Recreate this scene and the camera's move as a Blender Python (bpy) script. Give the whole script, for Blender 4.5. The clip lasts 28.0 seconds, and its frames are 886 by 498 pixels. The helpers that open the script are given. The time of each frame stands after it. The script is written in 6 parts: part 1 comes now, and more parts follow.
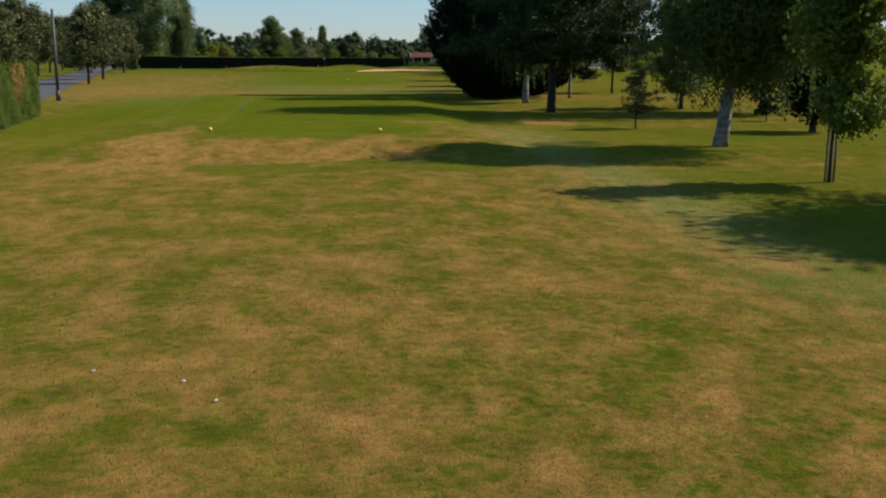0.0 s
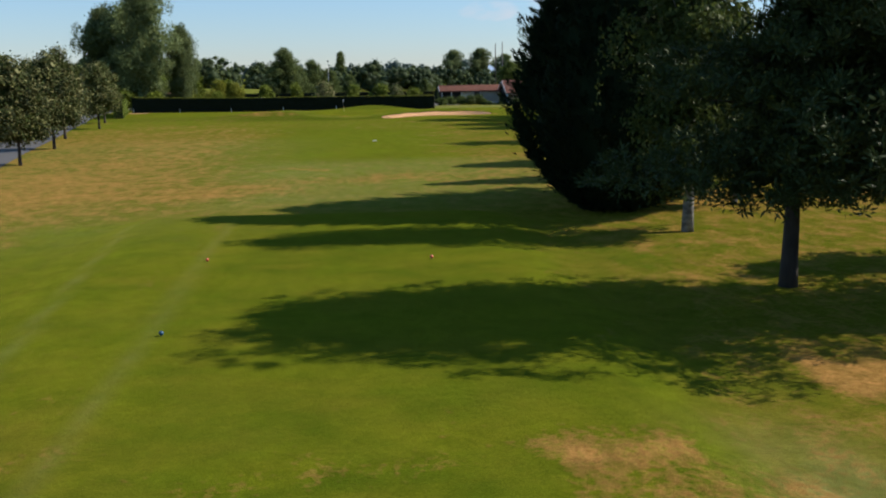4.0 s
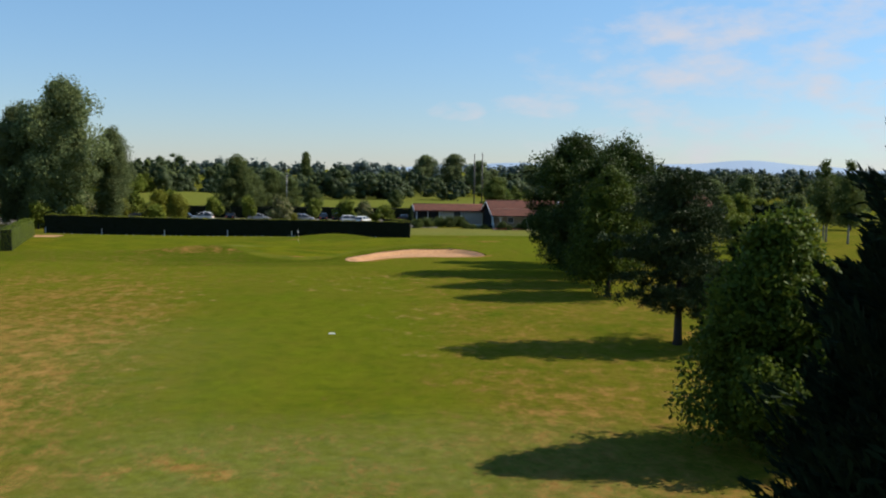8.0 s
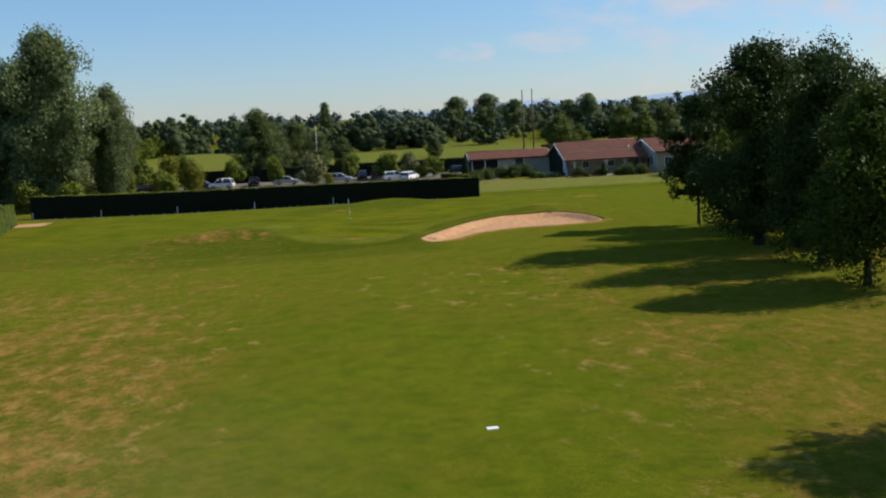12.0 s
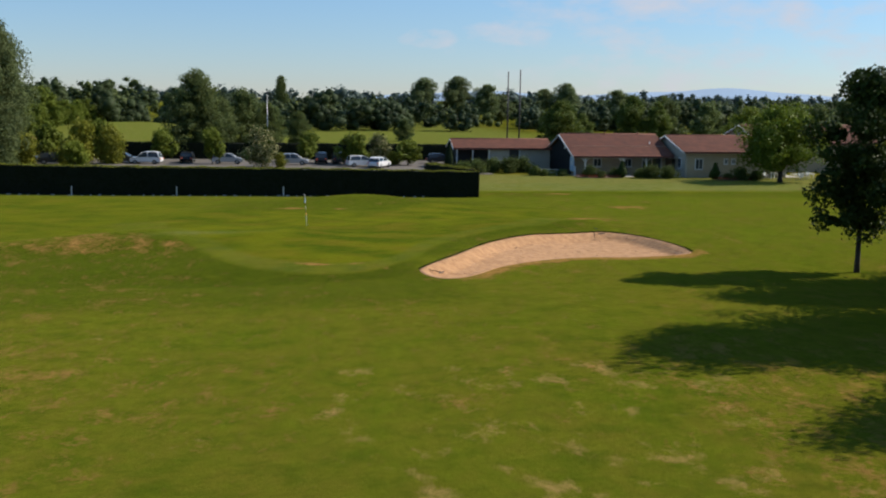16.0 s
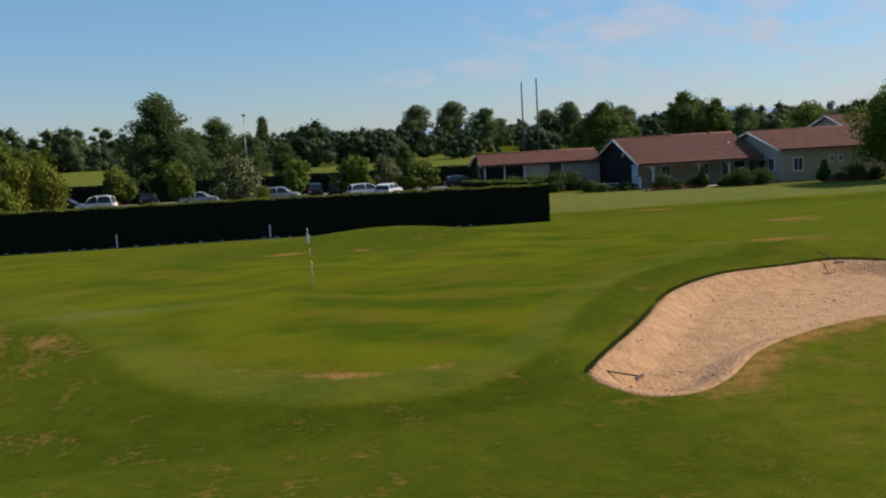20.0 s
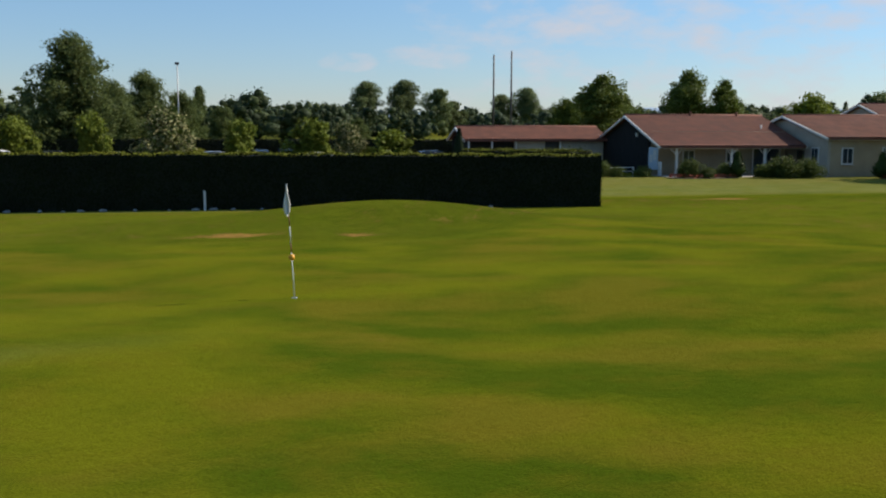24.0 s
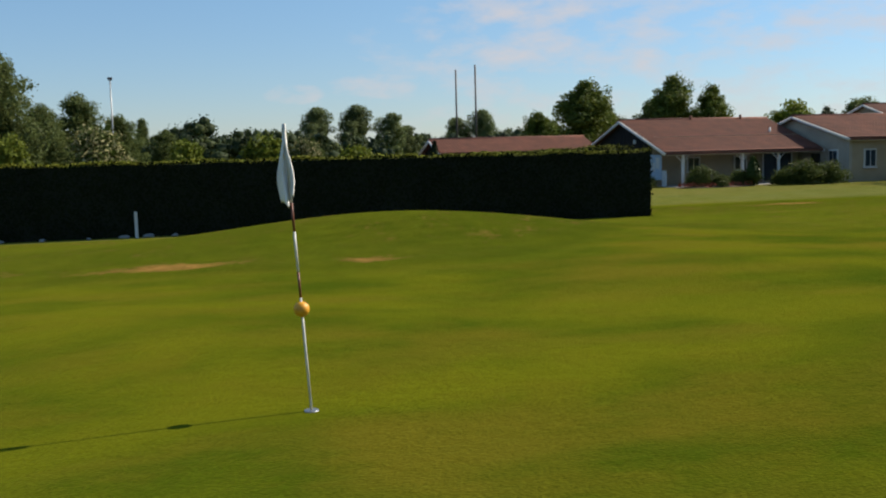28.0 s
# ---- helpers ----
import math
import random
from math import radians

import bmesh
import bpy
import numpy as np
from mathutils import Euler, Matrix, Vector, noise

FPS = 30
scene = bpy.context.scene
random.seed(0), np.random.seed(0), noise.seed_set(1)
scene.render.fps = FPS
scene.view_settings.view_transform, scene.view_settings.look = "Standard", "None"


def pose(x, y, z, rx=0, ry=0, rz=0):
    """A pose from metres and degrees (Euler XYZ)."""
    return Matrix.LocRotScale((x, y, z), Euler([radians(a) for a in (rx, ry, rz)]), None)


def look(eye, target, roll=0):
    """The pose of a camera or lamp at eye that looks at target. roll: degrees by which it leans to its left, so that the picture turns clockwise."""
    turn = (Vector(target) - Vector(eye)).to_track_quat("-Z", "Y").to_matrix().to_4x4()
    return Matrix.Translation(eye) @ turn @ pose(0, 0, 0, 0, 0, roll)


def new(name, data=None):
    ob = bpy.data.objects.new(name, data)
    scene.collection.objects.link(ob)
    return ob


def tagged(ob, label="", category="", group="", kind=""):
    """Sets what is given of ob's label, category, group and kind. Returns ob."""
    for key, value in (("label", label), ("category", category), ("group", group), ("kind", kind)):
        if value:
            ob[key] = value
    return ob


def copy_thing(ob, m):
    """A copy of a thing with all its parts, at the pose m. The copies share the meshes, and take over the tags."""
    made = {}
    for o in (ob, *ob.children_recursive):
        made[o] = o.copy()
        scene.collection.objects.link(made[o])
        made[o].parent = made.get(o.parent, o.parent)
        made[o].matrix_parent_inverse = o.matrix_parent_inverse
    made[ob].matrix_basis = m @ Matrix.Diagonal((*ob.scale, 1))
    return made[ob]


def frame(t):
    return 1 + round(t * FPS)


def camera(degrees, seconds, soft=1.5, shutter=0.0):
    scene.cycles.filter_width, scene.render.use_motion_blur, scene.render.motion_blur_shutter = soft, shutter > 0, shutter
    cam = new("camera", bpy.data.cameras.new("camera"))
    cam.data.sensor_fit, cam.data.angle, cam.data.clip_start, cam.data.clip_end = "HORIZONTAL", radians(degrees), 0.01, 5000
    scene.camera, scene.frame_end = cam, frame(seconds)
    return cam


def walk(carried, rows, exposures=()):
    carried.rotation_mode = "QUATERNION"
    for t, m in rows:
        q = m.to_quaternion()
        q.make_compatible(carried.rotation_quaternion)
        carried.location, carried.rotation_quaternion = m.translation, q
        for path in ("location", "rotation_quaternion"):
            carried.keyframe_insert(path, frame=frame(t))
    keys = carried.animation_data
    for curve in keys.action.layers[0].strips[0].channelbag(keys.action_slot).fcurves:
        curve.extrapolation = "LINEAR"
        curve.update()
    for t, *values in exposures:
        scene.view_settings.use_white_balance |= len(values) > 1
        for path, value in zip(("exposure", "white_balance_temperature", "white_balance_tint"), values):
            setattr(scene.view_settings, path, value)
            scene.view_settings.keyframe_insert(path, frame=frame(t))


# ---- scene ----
cam = camera(49.5, 28.0, soft=2.1)
PATH = [
    (0, (3.803, -179.891, 3.34), (3.998, -177.942, 2.937), 0.3),
    (0.5, (3.671, -177.725, 3.838), (3.874, -175.781, 3.414), 0.5),
    (1, (3.54, -175.008, 4.32), (3.748, -173.069, 3.877), 0.7),
    (1.5, (3.461, -172.084, 4.683), (3.669, -170.147, 4.23), 0.7),
    (2, (3.385, -168.58, 5.053), (3.59, -166.642, 4.603), 1.0),
    (2.5, (3.332, -164.774, 5.272), (3.527, -162.832, 4.835), 0.6),
    (3, (3.221, -160.513, 5.545), (3.405, -158.566, 5.126), 0.1),
    (3.5, (3.195, -156.527, 5.84), (3.368, -154.573, 5.447), -0.2),
    (4, (3.256, -152.201, 6.205), (3.41, -150.241, 5.842), -0.7),
    (4.5, (3.313, -147.791, 6.686), (3.449, -145.824, 6.353), -1.0),
    (6.5, (4.614, -130.953, 8.362), (4.759, -128.967, 8.17), -0.8),
    (7, (4.607, -127.173, 8.966), (4.793, -125.19, 8.785), -0.7),
    (7.5, (4.363, -123.982, 9.391), (4.585, -122.002, 9.219), -0.1),
    (8, (4.016, -120.898, 10.047), (4.247, -118.918, 9.881), 0.9),
    (8.5, (3.417, -117.498, 10.647), (3.648, -115.519, 10.478), 1.3),
    (9, (2.668, -113.709, 11.356), (2.897, -111.731, 11.173), 1.5),
    (9.5, (1.934, -109.795, 11.652), (2.155, -107.817, 11.453), 1.3),
    (10, (1.187, -106.102, 11.821), (1.397, -104.125, 11.601), 0.7),
    (10.5, (0.693, -102.677, 11.732), (0.893, -100.702, 11.493), -0.3),
    (11, (0.303, -98.911, 11.26), (0.493, -96.936, 11.004), -1.3),
    (11.5, (0.182, -95.574, 10.62), (0.364, -93.6, 10.352), -2.3),
    (12, (0.086, -91.983, 9.963), (0.271, -90.012, 9.682), -3.0),
    (12.5, (0.19, -88.468, 9.398), (0.385, -86.498, 9.108), -3.3),
    (13, (0.237, -84.898, 9.012), (0.452, -82.932, 8.713), -3.0),
    (13.5, (0.373, -81.346, 8.833), (0.61, -79.384, 8.528), -2.7),
    (15.5, (0.032, -66.031, 8.773), (0.325, -64.076, 8.468), 0.3),
    (16, (-0.242, -62.459, 8.558), (0.046, -60.504, 8.248), 0.8),
    (16.5, (-0.534, -59.116, 8.189), (-0.255, -57.16, 7.876), 1.0),
    (17, (-0.847, -55.663, 7.716), (-0.576, -53.707, 7.402), 0.9),
    (17.5, (-1.152, -52.279, 7.053), (-0.882, -50.321, 6.747), 0.5),
    (18, (-1.415, -48.528, 6.518), (-1.137, -46.57, 6.22), -0.2),
    (18.5, (-1.492, -45.046, 6.245), (-1.206, -43.088, 5.953), -1.1),
    (19, (-1.38, -41.426, 6.061), (-1.084, -39.468, 5.781), -2.1),
    (19.5, (-1.074, -38.286, 5.839), (-0.773, -36.326, 5.578), -2.8),
    (20, (-0.708, -35.266, 5.42), (-0.398, -33.305, 5.185), -3.0),
    (20.5, (-0.341, -32.538, 4.915), (-0.018, -30.575, 4.702), -2.8),
    (21, (-0.218, -29.792, 4.547), (0.129, -27.833, 4.344), -2.0),
    (21.5, (-0.27, -27.453, 4.647), (0.102, -25.5, 4.428), -1.2),
    (22, (-0.407, -25.077, 4.874), (-0.008, -23.134, 4.623), -0.3),
    (22.5, (-0.603, -22.963, 4.917), (-0.185, -21.026, 4.643), 0.4),
    (24.5, (-1.262, -15.066, 3.131), (-0.805, -13.136, 2.869), -0.1),
    (25, (-1.201, -13.236, 3.141), (-0.738, -11.311, 2.855), -0.8),
    (25.5, (-1.136, -11.748, 3.231), (-0.662, -9.829, 2.926), -1.2),
    (26, (-1.134, -10.139, 2.963), (-0.637, -8.224, 2.677), -1.4),
    (26.5, (-1.182, -8.851, 2.433), (-0.657, -6.936, 2.196), -1.3),
    (27, (-1.197, -7.857, 1.952), (-0.65, -5.942, 1.769), -1.4),
    (27.5, (-1.101, -7.479, 1.935), (-0.551, -5.564, 1.76), -1.4),
    (28, (-0.897, -6.687, 2.107), (-0.354, -4.773, 1.902), -1.4),
]
# seconds, stops, kelvin, tint
EXPOSURES = [(0, 0.33, 6380, 10), (1.5, 0.4, 6380, 10), (3, 0.43, 6380, 10), (4, 0.53, 6380, 12), (6.5, 0.58, 6496, 12), (7.5, 0.49, 6506, 12), (8.5, 0.38, 6480, 12), (9, 0.18, 6403, 12), (10, 0.14, 6250, 12), (12, 0.38, 6360, 12), (18, 0.38, 6355, 12), (20.5, 0.13, 6290, 12), (22, 0.18, 6290, 12), (25, 0.42, 6720, 12), (26, 0.47, 6780, 12), (27, 0.55, 7000, 12), (28, 0.36, 6850, 12)]
walk(cam, [(t, look(eye, target, roll)) for t, eye, target, roll in PATH], EXPOSURES)

# ---- world, sun ----
SUN_EL, SUN_AZ = radians(39.5), radians(8.0)  # azimuth counted from +x towards +y
world = bpy.data.worlds.new("world")
scene.world = world
world.use_nodes = True
wn, wl = world.node_tree.nodes, world.node_tree.links
wn.clear()
w_out = wn.new("ShaderNodeOutputWorld")
w_bg = wn.new("ShaderNodeBackground")
w_sky = wn.new("ShaderNodeTexSky")
w_sky.sky_type = "NISHITA"
w_sky.sun_disc = False
w_sky.sun_elevation = SUN_EL
w_sky.sun_rotation = radians(90) - SUN_AZ
w_sky.air_density, w_sky.dust_density, w_sky.ozone_density = 1.0, 0.0, 3.5
w_bg.inputs["Strength"].default_value = 0.072
# thin fair-weather clouds drawn on the sky dome: wisps at their bearings, torn by noise
w_co = wn.new("ShaderNodeTexCoord")
w_map = wn.new("ShaderNodeMapping")
w_map.inputs["Scale"].default_value = (1.0, 1.0, 2.4)
w_noise = wn.new("ShaderNodeTexNoise")
w_noise.inputs["Scale"].default_value = 21.0
w_noise.inputs["Detail"].default_value = 6.0
w_noise.inputs["Roughness"].default_value = 0.58


def sky_calc(op, a, c):
    q = wn.new("ShaderNodeMath")
    q.operation = op
    for k, v in enumerate((a, c)):
        if isinstance(v, (int, float)):
            q.inputs[k].default_value = v
        else:
            wl.new(v, q.inputs[k])
    return q.outputs["Value"]


def sky_dot(vector):
    q = wn.new("ShaderNodeVectorMath")
    q.operation = "DOT_PRODUCT"
    q.inputs[1].default_value = vector
    wl.new(w_co.outputs["Generated"], q.inputs[0])
    return q.outputs["Value"]


# bearing from +y towards +x, elevation, half width, half height (degrees), density
CLOUDS = [(7.3, 3.5, 1.7, 0.60, 0.66), (12.2, 3.8, 2.8, 0.75, 0.55), (16.6, 5.1, 2.4, 0.9, 0.56), (20.8, 5.8, 3.8, 1.0, 0.74), (22.5, 8.2, 6.0, 1.1, 0.76), (28.1, 4.7, 1.3, 0.95, 0.78), (24.0, 2.7, 9.0, 0.9, 0.46), (35.8, 5.9, 3.6, 1.1, 0.60), (31.0, 9.0, 7.0, 1.5, 0.58), (44.0, 7.0, 8.0, 2.0, 0.6), (30.0, 4.0, 19.0, 6.5, 0.40), (-30.0, 12.0, 9.0, 2.0, 0.4), (100.0, 14.0, 16.0, 4.0, 0.6), (190.0, 16.0, 18.0, 4.0, 0.6)]
w_sum = None
for bearing, height_deg, half_w, half_h, density in CLOUDS:
    p, e = radians(bearing), radians(height_deg)
    across = sky_dot((math.cos(p) / math.sin(radians(half_w)), -math.sin(p) / math.sin(radians(half_w)), 0))
    up = sky_dot((-math.sin(e) * math.sin(p) / math.sin(radians(half_h)), -math.sin(e) * math.cos(p) / math.sin(radians(half_h)), math.cos(e) / math.sin(radians(half_h))))
    ahead = sky_calc("GREATER_THAN", sky_dot((math.sin(p) * math.cos(e), math.cos(p) * math.cos(e), math.sin(e))), 0.0)
    far = sky_calc("ADD", sky_calc("MULTIPLY", across, across), sky_calc("MULTIPLY", up, up))
    w_body = wn.new("ShaderNodeMapRange")
    w_body.interpolation_type = "SMOOTHSTEP"
    w_body.inputs["From Min"].default_value, w_body.inputs["From Max"].default_value = 2.0, 0.0
    w_body.inputs["To Max"].default_value = density
    wl.new(far, w_body.inputs["Value"])
    one = sky_calc("MULTIPLY", w_body.outputs["Result"], ahead)
    w_sum = one if w_sum is None else sky_calc("MAXIMUM", w_sum, one)
w_ramp = wn.new("ShaderNodeMapRange")
w_ramp.inputs["From Min"].default_value = 0.20
w_ramp.inputs["From Max"].default_value = 1.05
w_ramp.inputs["To Max"].default_value = 0.78
w_mix = wn.new("ShaderNodeMixRGB")
w_mix.inputs[2].default_value = (6.8, 6.75, 7.2, 1)
w_tint = wn.new("ShaderNodeMixRGB")  # clear summer air, a little bluer at the horizon
w_tint.blend_type = "MULTIPLY"
w_tint.inputs["Fac"].default_value = 1.0
w_up = wn.new("ShaderNodeMapRange")
w_up.inputs["From Min"].default_value, w_up.inputs["From Max"].default_value = 0.0, 0.28
w_air = wn.new("ShaderNodeMixRGB")
w_air.inputs[1].default_value, w_air.inputs[2].default_value = (0.77, 0.88, 1.13, 1), (1.20, 1.46, 1.48, 1)
w_more = wn.new("ShaderNodeSeparateXYZ")
wl.new(w_co.outputs["Generated"], w_map.inputs["Vector"])
wl.new(w_map.outputs["Vector"], w_noise.inputs["Vector"])
wl.new(w_co.outputs["Generated"], w_more.inputs["Vector"])
wl.new(w_more.outputs["Z"], w_up.inputs["Value"])
wl.new(w_up.outputs["Result"], w_air.inputs["Fac"])
wl.new(w_air.outputs["Color"], w_tint.inputs[2])
wl.new(sky_calc("ADD", w_sum, sky_calc("MULTIPLY", sky_calc("SUBTRACT", w_noise.outputs["Fac"], 0.5), sky_calc("MULTIPLY", sky_calc("MINIMUM", sky_calc("MULTIPLY", w_sum, 3.0), 1.0), 2.2))), w_ramp.inputs["Value"])
wl.new(w_ramp.outputs["Result"], w_mix.inputs["Fac"])
wl.new(w_sky.outputs["Color"], w_tint.inputs[1])
wl.new(w_tint.outputs["Color"], w_mix.inputs[1])
wl.new(w_mix.outputs["Color"], w_bg.inputs["Color"])
wl.new(w_bg.outputs["Background"], w_out.inputs["Surface"])

sun_data = bpy.data.lights.new("sun", "SUN")
sun_data.energy, sun_data.angle, sun_data.color = 5.0, radians(0.6), (1.0, 0.92, 0.77)
sun = new("sun", sun_data)
to_sun = Vector((math.cos(SUN_EL) * math.cos(SUN_AZ), math.cos(SUN_EL) * math.sin(SUN_AZ), math.sin(SUN_EL)))
sun.matrix_world = look(to_sun * 100, (0, 0, 0))


# ---- materials ----
def mat(name, color, rough=0.6, metal=0.0, color2=None, scale=4.0, bump=0.0, bump_scale=30.0, random_amount=0.0, sheen=0.0, detail=4.0, stretch=(1, 1, 1)):
    """A surface with noise between two colours, a finer grain on it, relief, and a spread of value between objects."""
    m = bpy.data.materials.new(name)
    m.use_nodes = True
    n, l = m.node_tree.nodes, m.node_tree.links
    b = n["Principled BSDF"]
    b.inputs["Roughness"].default_value = rough
    b.inputs["Metallic"].default_value = metal
    co = n.new("ShaderNodeTexCoord")
    mp = n.new("ShaderNodeMapping")
    mp.inputs["Scale"].default_value = stretch
    l.new(co.outputs["Object"], mp.inputs["Vector"])
    color2 = color2 or tuple(c * 0.72 for c in color)
    t1, t2 = n.new("ShaderNodeTexNoise"), n.new("ShaderNodeTexNoise")
    t1.inputs["Scale"].default_value, t1.inputs["Detail"].default_value = scale, detail
    t2.inputs["Scale"].default_value, t2.inputs["Detail"].default_value = scale * 9, 3
    add = n.new("ShaderNodeMath")
    add.operation = "MULTIPLY_ADD"
    add.inputs[1].default_value = 0.35
    r = n.new("ShaderNodeMapRange")
    r.inputs["From Min"].default_value, r.inputs["From Max"].default_value = 0.45, 0.9
    mix = n.new("ShaderNodeMixRGB")
    mix.inputs[1].default_value, mix.inputs[2].default_value = (*color, 1), (*color2, 1)
    for t in (t1, t2):
        l.new(mp.outputs["Vector"], t.inputs["Vector"])
    l.new(t2.outputs["Fac"], add.inputs[0])
    l.new(t1.outputs["Fac"], add.inputs[2])
    l.new(add.outputs["Value"], r.inputs["Value"])
    l.new(r.outputs["Result"], mix.inputs["Fac"])
    last = mix.outputs["Color"]
    if random_amount:
        info, hs, mr = n.new("ShaderNodeObjectInfo"), n.new("ShaderNodeHueSaturation"), n.new("ShaderNodeMapRange")
        mr.inputs["To Min"].default_value, mr.inputs["To Max"].default_value = 1 - random_amount, 1 + random_amount
        l.new(info.outputs["Random"], mr.inputs["Value"])
        l.new(mr.outputs["Result"], hs.inputs["Value"])
        l.new(last, hs.inputs["Color"])
        last = hs.outputs["Color"]
    l.new(last, b.inputs["Base Color"])
    if bump:
        tb, bp = n.new("ShaderNodeTexNoise"), n.new("ShaderNodeBump")
        tb.inputs["Scale"].default_value, tb.inputs["Detail"].default_value = bump_scale, 5
        bp.inputs["Strength"].default_value, bp.inputs["Distance"].default_value = bump, 0.02
        l.new(mp.outputs["Vector"], tb.inputs["Vector"])
        l.new(tb.outputs["Fac"], bp.inputs["Height"])
        l.new(bp.outputs["Normal"], b.inputs["Normal"])
    return m


def leaf_mat(name, dark, light, trans=0.25, rough=0.55, rare=0.0, drift_scale=1.1):
    """Foliage: each leaf its own tone within lighter and darker drifts, part of the light passes through."""
    m = bpy.data.materials.new(name)
    m.use_nodes = True
    n, l = m.node_tree.nodes, m.node_tree.links
    b = n["Principled BSDF"]
    b.inputs["Roughness"].default_value = rough
    b.inputs["Specular IOR Level"].default_value = 0.12
    geo, mix = n.new("ShaderNodeNewGeometry"), n.new("ShaderNodeMixRGB")
    mix.inputs[1].default_value, mix.inputs[2].default_value = (*dark, 1), (*light, 1)
    part_of = n.new("ShaderNodeMapRange")  # only the share above "rare" takes on the light tone
    part_of.inputs["From Min"].default_value = rare
    co, drift, own, both = n.new("ShaderNodeTexCoord"), n.new("ShaderNodeTexNoise"), n.new("ShaderNodeMath"), n.new("ShaderNodeMath")
    drift.inputs["Scale"].default_value, drift.inputs["Detail"].default_value = drift_scale, 3.0
    own.operation, both.operation = "MULTIPLY", "MULTIPLY_ADD"
    own.inputs[1].default_value, both.inputs[1].default_value = 0.45 if not rare else 1.0, 0.55 if not rare else 0.0
    l.new(co.outputs["Object"], drift.inputs["Vector"])
    l.new(geo.outputs["Random Per Island"], own.inputs[0])
    l.new(drift.outputs["Fac"], both.inputs[0])
    l.new(own.outputs["Value"], both.inputs[2])
    l.new(both.outputs["Value"], part_of.inputs["Value"])
    l.new(part_of.outputs["Result"], mix.inputs["Fac"])
    info, hs, mr = n.new("ShaderNodeObjectInfo"), n.new("ShaderNodeHueSaturation"), n.new("ShaderNodeMapRange")
    mr.inputs["To Min"].default_value, mr.inputs["To Max"].default_value = 0.82, 1.18
    l.new(info.outputs["Random"], mr.inputs["Value"])
    l.new(mr.outputs["Result"], hs.inputs["Value"])
    l.new(mix.outputs["Color"], hs.inputs["Color"])
    l.new(hs.outputs["Color"], b.inputs["Base Color"])
    tr, ms, out = n.new("ShaderNodeBsdfTranslucent"), n.new("ShaderNodeMixShader"), n["Material Output"]
    l.new(hs.outputs["Color"], tr.inputs["Color"])
    ms.inputs["Fac"].default_value = trans
    l.new(b.outputs["BSDF"], ms.inputs[1])
    l.new(tr.outputs["BSDF"], ms.inputs[2])
    l.new(ms.outputs["Shader"], out.inputs["Surface"])
    return m


